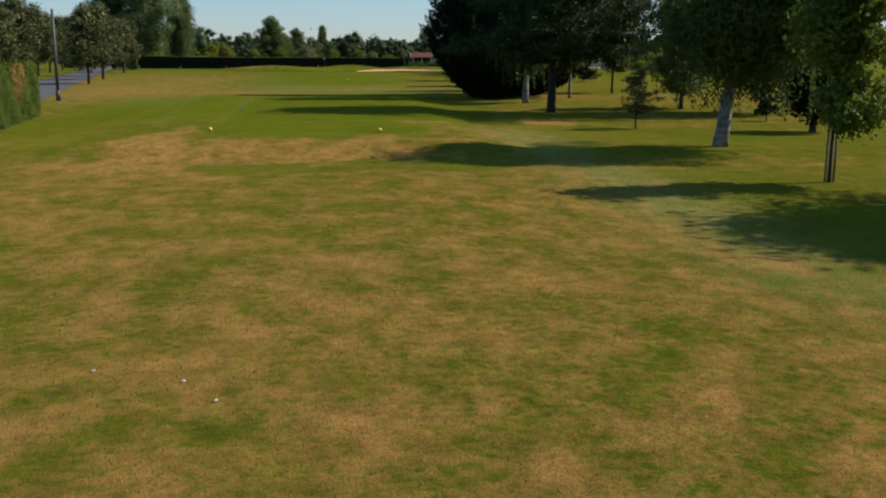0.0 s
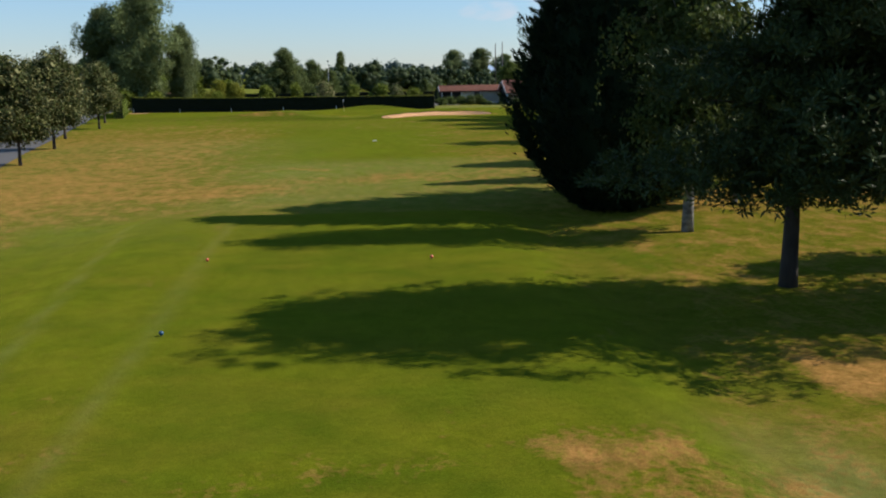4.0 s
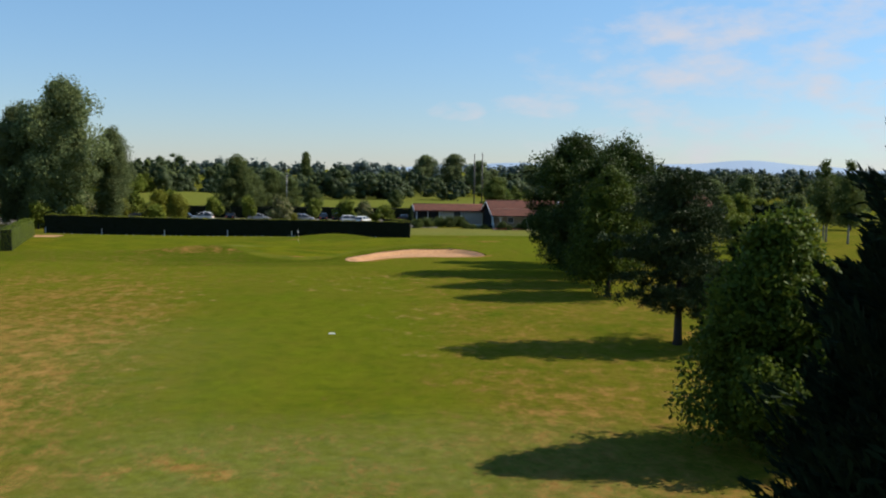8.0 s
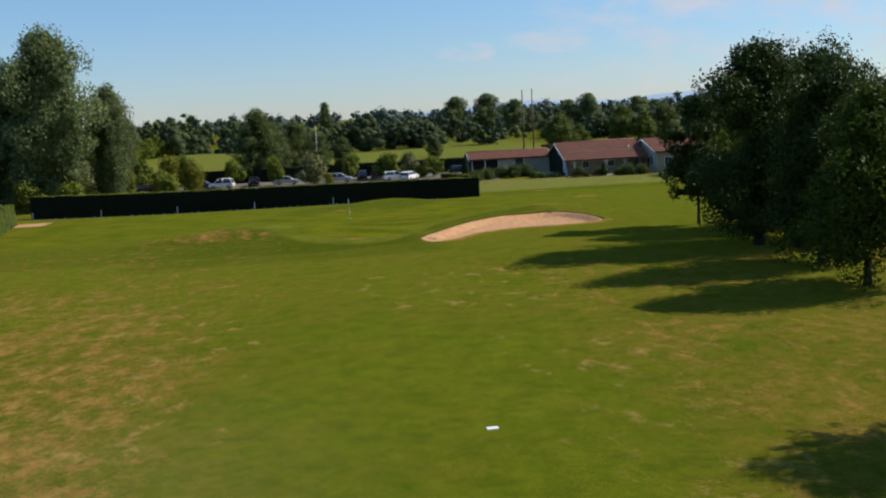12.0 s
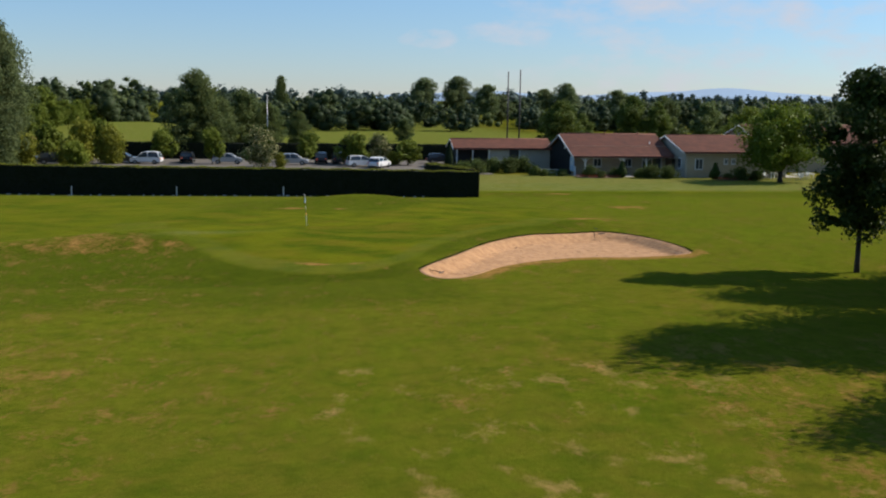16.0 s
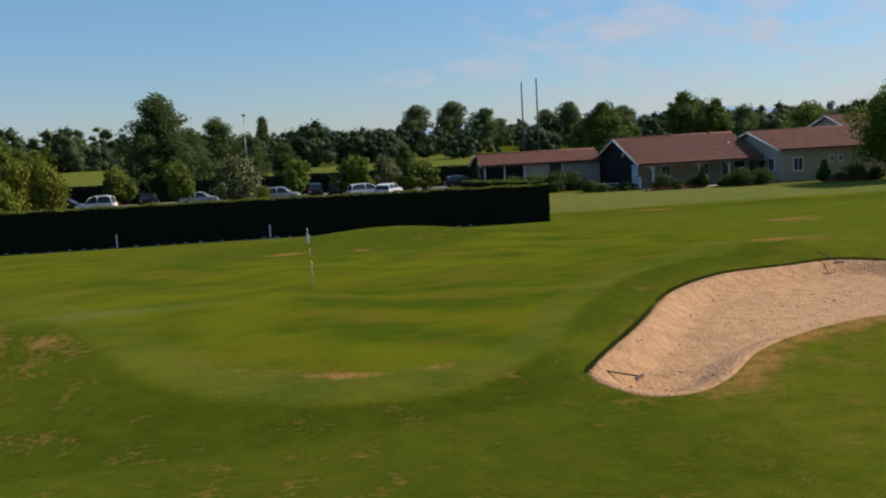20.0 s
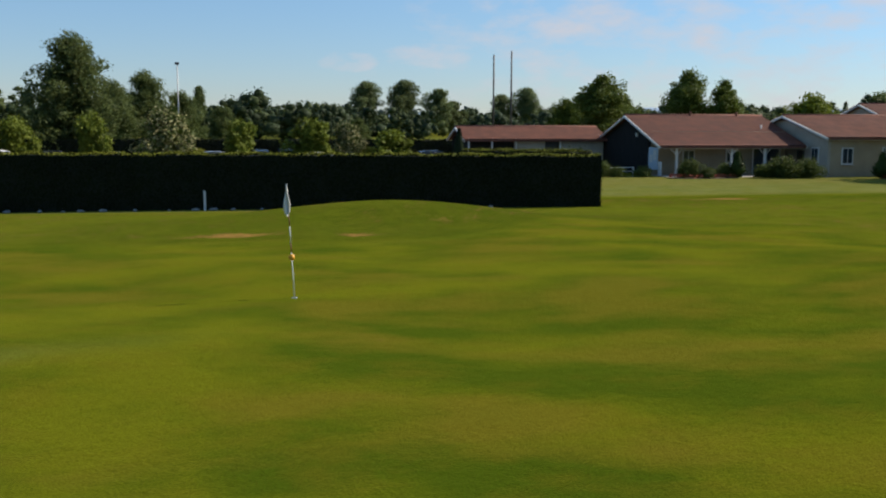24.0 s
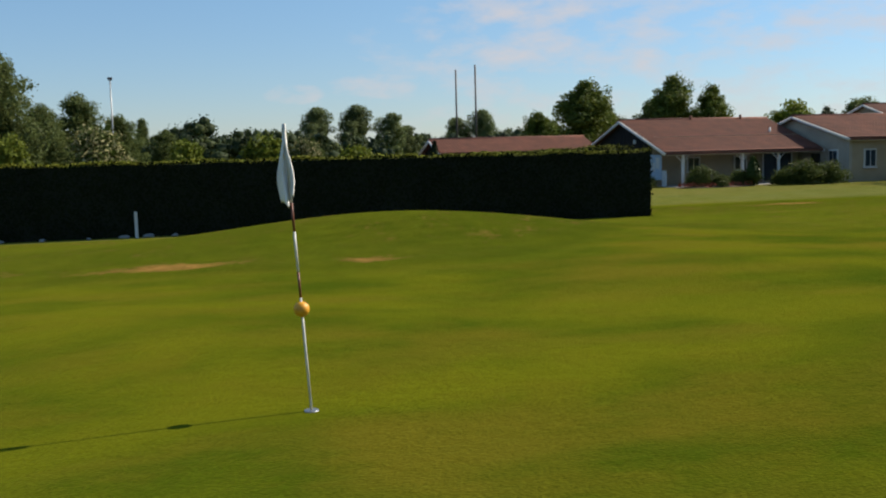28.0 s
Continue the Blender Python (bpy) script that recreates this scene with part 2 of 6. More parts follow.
def grass_mat():
    """Turf: two greens, straw-coloured dead patches where the ground's 'dry' is high, close-mown and long zones."""
    m = bpy.data.materials.new("turf")
    m.use_nodes = True
    n, l = m.node_tree.nodes, m.node_tree.links
    b = n["Principled BSDF"]
    b.inputs["Roughness"].default_value = 0.9
    b.inputs["Specular IOR Level"].default_value = 0.0
    b.inputs["Sheen Weight"].default_value, b.inputs["Sheen Roughness"].default_value = 0.215, 0.38
    b.inputs["Sheen Tint"].default_value = (0.62, 0.60, 0.06, 1)
    co = n.new("ShaderNodeTexCoord")

    def noise_tex(scale, detail=4.0, stretch=(1, 1, 1), rough=0.55):
        mp, t = n.new("ShaderNodeMapping"), n.new("ShaderNodeTexNoise")
        mp.inputs["Scale"].default_value = stretch
        t.inputs["Scale"].default_value, t.inputs["Detail"].default_value, t.inputs["Roughness"].default_value = scale, detail, rough
        l.new(co.outputs["Object"], mp.inputs["Vector"])
        l.new(mp.outputs["Vector"], t.inputs["Vector"])
        return t.outputs["Fac"]

    def rng(sock, a, c, lo=0.0, hi=1.0):
        r = n.new("ShaderNodeMapRange")
        r.inputs["From Min"].default_value, r.inputs["From Max"].default_value = a, c
        r.inputs["To Min"].default_value, r.inputs["To Max"].default_value = lo, hi
        l.new(sock, r.inputs["Value"])
        return r.outputs["Result"]

    def calc(op, a, c):
        q = n.new("ShaderNodeMath")
        q.operation = op
        for k, v in enumerate((a, c)):
            if isinstance(v, (int, float)):
                q.inputs[k].default_value = v
            else:
                l.new(v, q.inputs[k])
        return q.outputs["Value"]

    def blend(f, a, c, kind="MIX"):
        q = n.new("ShaderNodeMixRGB")
        q.blend_type = kind
        for k, v in ((0, f), (1, a), (2, c)):
            if isinstance(v, (int, float)):
                q.inputs[k].default_value = v
            elif isinstance(v, tuple):
                q.inputs[k].default_value = (*v, 1)
            else:
                l.new(v, q.inputs[k])
        return q.outputs["Color"]

    def zone(name):
        a = n.new("ShaderNodeAttribute")
        a.attribute_name = name
        return a.outputs["Fac"]

    big = noise_tex(0.16, 4)
    mid = noise_tex(0.9, 5, (1.25, 0.8, 1))
    small = noise_tex(6.0, 4)
    blade = noise_tex(38.0, 3)
    broad = noise_tex(0.05, 3, (1.6, 0.6, 1))
    green = blend(rng(calc("ADD", calc("MULTIPLY", big, 0.6), calc("MULTIPLY", broad, 0.5)), 0.46, 0.64), GRASS_A, GRASS_B)
    green = blend(rng(noise_tex(0.38, 5, (1.5, 0.7, 1), 0.6), 0.45, 0.66, 0.0, 0.75), green, GRASS_B)
    green = blend(rng(small, 0.40, 0.85), green, GRASS_C)
    # parched rough is olive between its straw patches
    green = blend(rng(calc("ADD", zone("dry"), calc("MULTIPLY", big, 0.3)), 0.28, 0.52, 0.0, 0.85), green, GRASS_OLIVE)
    lush = blend(rng(calc("ADD", calc("MULTIPLY", big, 0.5), calc("MULTIPLY", mid, 0.5)), 0.38, 0.64), GRASS_LUSH, GRASS_LUSH_B)
    green = blend(zone("lush"), green, lush)
    mown = blend(rng(calc("ADD", calc("MULTIPLY", noise_tex(0.36, 4, (0.75, 1.1, 1), 0.55), 0.75), calc("MULTIPLY", noise_tex(0.11, 2), 0.3)), 0.44, 0.59), (0.096, 0.104, 0.005), (0.036, 0.061, 0.003))
    mown = blend(rng(noise_tex(0.42, 4, (0.6, 1.2, 1), 0.55), 0.50, 0.64, 0.0, 0.75), mown, (0.114, 0.092, 0.009))
    # mottled wear between the greens: brownish thin turf in drifts, at two scales
    thin = calc("ADD", calc("MULTIPLY", noise_tex(0.33, 4, (1.2, 0.8, 1), 0.6), 0.6), calc("MULTIPLY", noise_tex(1.5, 4, (1.0, 0.8, 1), 0.6), 0.4))
    green = blend(calc("MULTIPLY", rng(thin, 0.42, 0.62, 0.0, 0.75), rng(zone("lush"), 0.15, 0.7, 1.0, 0.5)), green, (0.104, 0.084, 0.012))
    green = blend(rng(noise_tex(0.8, 4, (0.9, 1.2, 1), 0.6), 0.48, 0.68, 0.0, 0.55), green, (0.029, 0.056, 0.003))
    mown = blend(rng(noise_tex(1.1, 4, (0.8, 1.2, 1), 0.6), 0.48, 0.66, 0.0, 0.40), mown, (0.104, 0.085, 0.007))
    green = blend(zone("fine"), green, mown)
    green = blend(calc("MULTIPLY", zone("long"), rng(mid, 0.28, 0.60, 0.55, 0.95)), green, (0.027, 0.045, 0.003))
    green = blend(calc("MULTIPLY", zone("pale"), rng(mid, 0.30, 0.65, 0.35, 0.85)), green, (0.165, 0.168, 0.066))
    straw = blend(rng(small, 0.3, 0.7), (0.380, 0.190, 0.072), (0.190, 0.094, 0.031))
    patchy = calc("ADD", calc("MULTIPLY", mid, 0.95), calc("MULTIPLY", small, 0.95))
    patchy = calc("ADD", patchy, calc("MULTIPLY", big, 0.40))
    patchy = calc("ADD", patchy, zone("dry"))
    col = blend(rng(patchy, 1.30, 1.64, 0.0, 0.88), green, straw)
    spot = calc("ADD", calc("ADD", noise_tex(0.58, 6, (1.25, 0.9, 1), 0.66), calc("MULTIPLY", small, 0.12)), calc("MULTIPLY", zone("scorch"), 0.135))
    col = blend(calc("MULTIPLY", rng(spot, 0.75, 0.90, 0.0, 0.72), calc("SUBTRACT", 1.0, zone("fine"))), col, (0.295, 0.185, 0.070))
    col = blend(1.0, col, blend(rng(blade, 0.3, 0.72), (0.62, 0.64, 0.60), (1.22, 1.22, 1.22)), "MULTIPLY")
    # coarse tufts of the unmown ground, the shade between them put into the colour
    tuft = blend(rng(noise_tex(13.0, 4, (1, 0.7, 1), 0.7), 0.34, 0.66), (0.50, 0.52, 0.46), (1.28, 1.26, 1.20))
    col = blend(rng(zone("dry"), 0.12, 0.36, 0.0, 0.5), col, blend(1.0, col, tuft, "MULTIPLY"))
    # broken light and dark clumps an arm's length across
    clod = blend(rng(noise_tex(2.4, 5, (1, 0.8, 1), 0.6), 0.36, 0.64), (0.70, 0.74, 0.66), (1.20, 1.16, 1.12))
    col = blend(calc("MULTIPLY", rng(zone("dry"), 0.0, 0.3, 0.35, 1.0), rng(zone("fine"), 0.5, 1.0, 1.0, 0.15)), col, blend(1.0, col, clod, "MULTIPLY"))
    l.new(col, b.inputs["Base Color"])
    bp = n.new("ShaderNodeBump")
    bp.inputs["Strength"].default_value, bp.inputs["Distance"].default_value = 0.55, 0.03
    l.new(calc("ADD", blade, calc("MULTIPLY", small, 1.2)), bp.inputs["Height"])
    l.new(bp.outputs["Normal"], b.inputs["Normal"])
    return m


GRASS_A, GRASS_B, GRASS_C = (0.044, 0.074, 0.004), (0.118, 0.102, 0.012), (0.078, 0.080, 0.008)
GRASS_OLIVE, GRASS_LUSH, GRASS_LUSH_B = (0.058, 0.066, 0.006), (0.092, 0.113, 0.006), (0.046, 0.070, 0.003)
M_TURF = grass_mat()
M_SAND = mat("bunker_sand", (0.49, 0.272, 0.125), 0.95, color2=(0.31, 0.160, 0.070), scale=2.6, bump=0.9, bump_scale=9, detail=7.0)
M_SAND.node_tree.nodes["Bump"].inputs["Distance"].default_value = 0.09
M_ASPHALT = mat("asphalt", (0.078, 0.076, 0.078), 0.9, color2=(0.054, 0.053, 0.055), scale=0.5, bump=0.4, bump_scale=60)
M_GRAVEL = mat("gravel", (0.135, 0.115, 0.095), 0.95, color2=(0.095, 0.082, 0.07), scale=0.7, bump=0.6, bump_scale=40)
M_BARK = mat("bark", (0.055, 0.042, 0.032), 0.95, color2=(0.025, 0.020, 0.016), scale=6, bump=1.0, bump_scale=25, stretch=(1, 1, 0.25))
M_BIRCH = mat("birch_bark", (0.30, 0.29, 0.27), 0.8, color2=(0.035, 0.032, 0.03), scale=3.2, bump=0.5, bump_scale=20, stretch=(1, 1, 2.0))
M_STAKE = mat("stake_wood", (0.22, 0.16, 0.10), 0.9, scale=8, bump=0.4)
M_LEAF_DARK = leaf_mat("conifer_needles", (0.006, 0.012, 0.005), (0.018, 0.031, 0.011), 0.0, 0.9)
M_LEAF_PINE = leaf_mat("pine_needles", (0.012, 0.023, 0.008), (0.060, 0.084, 0.027), 0.08)
M_LEAF_MID = leaf_mat("broad_leaves", (0.017, 0.033, 0.006), (0.057, 0.086, 0.014), 0.18)
M_LEAF_MAPLE = leaf_mat("maple_leaves", (0.026, 0.048, 0.007), (0.115, 0.155, 0.018), 0.32)
M_LEAF_LIGHT = leaf_mat("light_leaves", (0.050, 0.085, 0.008), (0.155, 0.190, 0.022), 0.30)
M_LEAF_YOUNG = leaf_mat("young_leaves", (0.075, 0.110, 0.012), (0.190, 0.220, 0.028), 0.32)
M_LEAF_SAPLING = leaf_mat("sapling_leaves", (0.080, 0.122, 0.014), (0.225, 0.265, 0.040), 0.45)
M_LEAF_GOLD = leaf_mat("golden_leaves", (0.085, 0.105, 0.010), (0.250, 0.240, 0.028), 0.28)
M_LEAF_BIRCH = leaf_mat("birch_leaves", (0.034, 0.054, 0.013), (0.118, 0.148, 0.036), 0.36)
M_LEAF_GREY = leaf_mat("poplar_leaves", (0.080, 0.112, 0.042), (0.205, 0.240, 0.095), 0.36)
M_LEAF_FLOWER = leaf_mat("flowering_leaves", (0.044, 0.060, 0.013), (0.240, 0.220, 0.095), 0.15, 0.55, 0.5)
M_LEAF_BLOSSOM = leaf_mat("blossoming_leaves", (0.058, 0.082, 0.015), (0.400, 0.360, 0.180), 0.2, 0.55, 0.42)
# the shade on the hedge faces is put into near-black leaves and core
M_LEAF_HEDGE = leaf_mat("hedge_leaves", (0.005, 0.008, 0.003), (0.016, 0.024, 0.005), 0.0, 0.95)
# tee hedge: its sunlight is put into lighter leaf and core colours
M_LEAF_TEE_SUN = leaf_mat("sunlit_tee_leaves", (0.040, 0.072, 0.004), (0.092, 0.124, 0.008), 0.05, 0.8)
M_TEE_CORE_SUN = mat("sunlit_tee_core", (0.030, 0.056, 0.005), 1.0, color2=(0.045, 0.046, 0.008), scale=1.5)
# the sunlight on the clipped tops is put into this leaf colour
M_LEAF_HEDGE_SUNTOP = leaf_mat("sunlit_top_leaves", (0.070, 0.090, 0.008), (0.185, 0.190, 0.022), 0.0, 0.9)
# roadside hedge: its sunlight is put into a lighter leaf colour
M_LEAF_HEDGE_SUN = leaf_mat("sunlit_hedge_leaves", (0.050, 0.082, 0.007), (0.140, 0.170, 0.017), 0.12)
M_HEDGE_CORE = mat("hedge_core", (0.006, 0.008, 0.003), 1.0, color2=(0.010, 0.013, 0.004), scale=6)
M_LEAF_HOUSE = leaf_mat("clubhouse_tree_leaves", (0.048, 0.076, 0.012), (0.150, 0.185, 0.034), 0.36)
M_LEAF_FAR = leaf_mat("far_leaves", (0.055, 0.085, 0.026), (0.155, 0.185, 0.056), 0.42)
M_ROOF = mat("roof_tile", (0.215, 0.076, 0.047), 0.9, color2=(0.13, 0.052, 0.036), scale=1.1, bump=0.5, bump_scale=14, random_amount=0.12)
M_PLASTER = mat("plaster", (0.42, 0.375, 0.305), 0.9, color2=(0.35, 0.31, 0.25), scale=1.1, bump=0.2)
M_PLASTER_TAN = mat("tan_plaster", (0.41, 0.33, 0.22), 0.9, color2=(0.34, 0.27, 0.18), scale=1.1, bump=0.2)
M_CLAD = mat("dark_cladding", (0.012, 0.012, 0.012), 1.0, color2=(0.009, 0.009, 0.009), scale=3, stretch=(8, 8, 0.5))
M_WHITE = mat("white_paint", (0.68, 0.67, 0.64), 0.5, color2=(0.58, 0.57, 0.54), scale=5)
M_GLASS = mat("window_glass", (0.03, 0.04, 0.05), 0.06, color2=(0.04, 0.05, 0.06))
M_PALEBLUE = mat("pale_blue_board", (0.44, 0.54, 0.63), 0.6, color2=(0.39, 0.49, 0.59), scale=3)
M_DOOR = mat("dark_door", (0.03, 0.03, 0.032), 0.5)
M_METAL = mat("grey_metal", (0.32, 0.33, 0.34), 0.45, metal=0.8, scale=8)
M_DARKMETAL = mat("dark_pole", (0.06, 0.05, 0.05), 0.6, scale=8)
M_TYRE = mat("tyre", (0.02, 0.02, 0.02), 0.9)
M_YELLOW = mat("yellow_paint", (0.80, 0.62, 0.03), 0.4)
M_BLUE = mat("blue_paint", (0.02, 0.08, 0.16), 0.4)
M_RED = mat("red_paint", (0.65, 0.12, 0.05), 0.4)
M_ORANGE = mat("orange_ball", (0.82, 0.40, 0.025), 0.5, color2=(0.62, 0.27, 0.02), scale=20)
M_STICK = mat("flagstick", (0.72, 0.70, 0.62), 0.4)
M_BAND = mat("stick_band", (0.20, 0.06, 0.03), 0.5)
M_CLOTH = mat("flag_cloth", (0.80, 0.79, 0.76), 0.9, color2=(0.70, 0.69, 0.66), scale=6, bump=0.3, bump_scale=12)
M_FLOWER = leaf_mat("flower_petals", (0.35, 0.05, 0.03), (0.50, 0.16, 0.09), 0.1)
M_SOIL = mat("flower_bed_soil", (0.10, 0.06, 0.035), 0.95, scale=3, bump=0.6)
M_PAVE = mat("pale_paving", (0.46, 0.42, 0.36), 0.9, scale=2, bump=0.2)


# ---- mesh helpers ----
def np_mesh(name, verts, faces):
    """A mesh from a vertex array (n, 3) and a face array (m, 3 or 4)."""
    me = bpy.data.meshes.new(name)
    verts, faces = np.asarray(verts, np.float32), np.asarray(faces, np.int32)
    k = faces.shape[1]
    me.vertices.add(len(verts))
    me.vertices.foreach_set("co", verts.ravel())
    me.loops.add(faces.size)
    me.loops.foreach_set("vertex_index", faces.ravel())
    me.polygons.add(len(faces))
    me.polygons.foreach_set("loop_start", np.arange(0, faces.size, k, dtype=np.int32))
    me.update(calc_edges=True)
    me.validate()
    return me


def smooth(me):
    me.polygons.foreach_set("use_smooth", np.ones(len(me.polygons), bool))
    return me


def part(name, data, material, parent, label=""):
    """One mesh object under a thing or a part, from a bmesh or a mesh."""
    if isinstance(data, bmesh.types.BMesh):
        me = bpy.data.meshes.new(name)
        bmesh.ops.recalc_face_normals(data, faces=data.faces)
        data.to_mesh(me)
        data.free()
    else:
        me = data
    if material and not me.materials:
        me.materials.append(material)
    ob = new(name, me)
    ob.parent = parent
    return tagged(ob, label)


def thing(name, label, category, at=(0, 0, 0), turn=0.0, group="", kind=""):
    ob = new(name)
    ob.empty_display_size = 0.3
    ob.matrix_basis = pose(*at, 0, 0, turn)
    return tagged(ob, label, category, group, kind)


def solo(name, data, material, label, category="", group="", kind="", at=None, turn=0.0):
    """A thing that is one mesh."""
    ob = part(name, data, material, None)
    if at:
        ob.matrix_basis = pose(*at, 0, 0, turn)
    return tagged(ob, label, category, group, kind)


def box(bm, lo, hi, bevel=0.0):
    """Adds a box between two corners, its edges rounded."""
    size, mid = [h - a for a, h in zip(lo, hi)], [(a + h) / 2 for a, h in zip(lo, hi)]
    made = bmesh.ops.create_cube(bm, size=1.0, matrix=Matrix.Translation(mid) @ Matrix.Diagonal((*size, 1)))
    if bevel:
        edges = list({e for v in made["verts"] for e in v.link_edges})
        bmesh.ops.bevel(bm, geom=edges, offset=bevel, segments=2, affect="EDGES", profile=0.5)
    return bm


def boxed(lo, hi, bevel=0.0):
    return box(bmesh.new(), lo, hi, bevel)


def tube(bm, points, radii, sides=8, caps=True):
    """Adds a tapered tube along points."""
    rings, was, q = [], Vector((0, 0, 1)), Matrix.Identity(3).to_quaternion()
    for k, (p, r) in enumerate(zip(points, radii)):
        p = Vector(p)
        a = Vector(points[max(0, k - 1)])
        c = Vector(points[min(len(points) - 1, k + 1)])
        way = (c - a).normalized()
        q, was = was.rotation_difference(way) @ q, way
        rings.append([bm.verts.new(p + q @ Vector((r * math.cos(2 * math.pi * s / sides), r * math.sin(2 * math.pi * s / sides), 0))) for s in range(sides)])
    for lo, hi in zip(rings, rings[1:]):
        for s in range(sides):
            f = bm.faces.new((lo[s], lo[(s + 1) % sides], hi[(s + 1) % sides], hi[s]))
            f.smooth = True
    if caps:
        bm.faces.new(rings[0][::-1])
        bm.faces.new(rings[-1])
    return bm


def tubed(points, radii, sides=8):
    return tube(bmesh.new(), points, radii, sides)


def ball(radius, center=(0, 0, 0), scale=(1, 1, 1), sub=2):
    bm = bmesh.new()
    bmesh.ops.create_icosphere(bm, subdivisions=sub, radius=radius, matrix=Matrix.Translation(center) @ Matrix.Diagonal((*scale, 1)))
    for f in bm.faces:
        f.smooth = True
    return bm


# ---- ground ----
def soft_box(x, y, x0, x1, y0, y1, e):
    f = lambda v, a, c: np.clip((v - a) / e + 0.5, 0, 1)
    s = lambda t: t * t * (3 - 2 * t)
    return s(f(x, x0, x1)) * s(np.clip((x1 - x) / e + 0.5, 0, 1)) * s(f(y, y0, y1)) * s(np.clip((y1 - y) / e + 0.5, 0, 1))


def hump(x, y, cx, cy, sx, sy, turn=0.0):
    c, s = math.cos(radians(turn)), math.sin(radians(turn))
    u, v = (x - cx) * c + (y - cy) * s, -(x - cx) * s + (y - cy) * c
    return np.exp(-((u / sx) ** 2 + (v / sy) ** 2))


BUNKER = [(5.5, -15.4), (6.15, -14.3), (7.2, -12.8), (8.35, -11.1), (9.5, -9.2), (10.6, -7.35), (12.0, -5.85), (14.2, -4.4), (16.4, -3.45), (19.0, -3.0), (20.7, -4.5), (21.6, -7.6), (21.9, -10.2), (21.2, -11.4), (18.2, -12.0), (15.2, -12.0), (12.2, -13.1), (10.0, -14.6), (8.4, -16.4), (7.3, -17.2), (6.4, -17.2), (5.8, -16.5)]


def rounded(points, steps=6):
    """A closed smooth curve through points."""
    out, k = [], len(points)
    for i in range(k):
        p = [np.array(points[(i + j - 1) % k]) for j in range(4)]
        for s in range(steps):
            t = s / steps
            out.append(0.5 * (2 * p[1] + (p[2] - p[0]) * t + (2 * p[0] - 5 * p[1] + 4 * p[2] - p[3]) * t * t + (3 * p[1] - p[0] - 3 * p[2] + p[3]) * t ** 3))
    return np.array(out)


BUNKER_EDGE = rounded(BUNKER)
# the close-mown green, and the collar round it
GREEN_EDGE = rounded([(-8.6, 9.6), (-9.2, 2.0), (-7.6, -3.6), (-5.0, -7.4), (-3.5, -10.7), (-2.2, -12.3), (-0.3, -13.5), (1.7, -13.8), (3.6, -13.2), (5.0, -11.4), (6.2, -8.9), (7.5, -6.5), (9.1, -4.0), (11.0, -2.3), (13.0, -0.9), (15.6, 1.8), (18.0, 6.2), (16.5, 11.5), (11.0, 14.2), (6.0, 9.4), (2.8, 7.9), (-2.2, 9.0)], 4)
COLLAR_EDGE = rounded([(-12.0, 10.6), (-12.6, 2.0), (-9.2, -4.4), (-6.4, -8.0), (-5.0, -11.0), (-3.6, -13.4), (-2.1, -14.7), (0.1, -15.5), (2.5, -15.5), (4.3, -14.2), (5.7, -12.2), (6.9, -9.9), (8.3, -7.2), (9.8, -4.9), (11.7, -3.1), (13.6, -1.8), (15.8, -0.9), (18.6, 2.4), (20.6, 6.5), (19.0, 13.0), (11.6, 16.6), (5.6, 11.2), (2.4, 10.0), (-3.0, 10.8)], 4)


def inside_bunker(x, y):
    """Signed distance to the bunker's edge, positive inside."""
    return inside(x, y, BUNKER_EDGE)


def inside(x, y, outline):
    """Signed distance to a closed outline, positive inside."""
    x, y = np.asarray(x, float), np.asarray(y, float)
    best, odd = np.full(x.shape, 1e9), np.zeros(x.shape, bool)
    for (ax, ay), (cx, cy) in zip(outline, np.roll(outline, -1, 0)):
        dx, dy = cx - ax, cy - ay
        t = np.clip(((x - ax) * dx + (y - ay) * dy) / (dx * dx + dy * dy + 1e-9), 0, 1)
        best = np.minimum(best, np.hypot(x - ax - t * dx, y - ay - t * dy))
        odd ^= ((ay > y) != (cy > y)) & (x < (cx - ax) * (y - ay) / (cy - ay + 1e-12) + ax)
    return np.where(odd, best, -best)


def rise(v, a, c):
    t = np.clip((v - a) / (c - a), 0, 1)
    return t * t * (3 - 2 * t)


def ground_z(x, y, hollow=True):
    x, y = np.asarray(x, float), np.asarray(y, float)
    z = -1.0 * rise(y, -6, 58)
    z = z + 0.36 * soft_box(x, y, -6.5, 9.0, -148.5, -110.5, 3.0)
    z = z + 0.30 * rise(-np.hypot((x - 2.5) / 13.0, (y - 2.5) / 18.0), -1.25, -0.65)
    z = z + 0.66 * hump(x, y, 4.8, 17.3, 5.6, 3.4, -4)
    z = z + 0.66 * hump(x, y, -10.6, -5.6, 6.4, 2.9, 15)
    z = z + 2.6 * hump(x, y, -47.0, 205.0, 20.0, 45.0)
    z = z + 0.07 * np.sin(0.62 * x + 0.35 * y + 0.6) * np.sin(0.41 * y - 0.2 * x) * soft_box(x, y, -9, 16, -12, 12, 8)
    z = z + 0.55 * hump(x, y, 18.5, 0.8, 6.5, 3.2, 3)
    z = z + 0.18 * hump(x, y, 24.0, -6.0, 4.0, 5.0)
    z = z - 0.26 * hump(x, y, -2.0, -17.2, 9.0, 2.4)
    z = z - 0.24 * hump(x, y, -24.0, 31.2, 20.0, 3.0, -9.6)
    for k, (cx, cy, s, h) in enumerate(((-14, -70, 12, 0.18), (12, -88, 9, 0.14), (2, -40, 12, 0.10), (28, 18, 9, 0.22), (13, -165, 6, -0.14), (12, -30, 8, 0.30))):
        z = z + h * hump(x, y, cx, cy, s, s)
    if hollow:
        z = z - 0.42 * rise(inside_bunker(x, y), 0.0, 1.2)
    return z


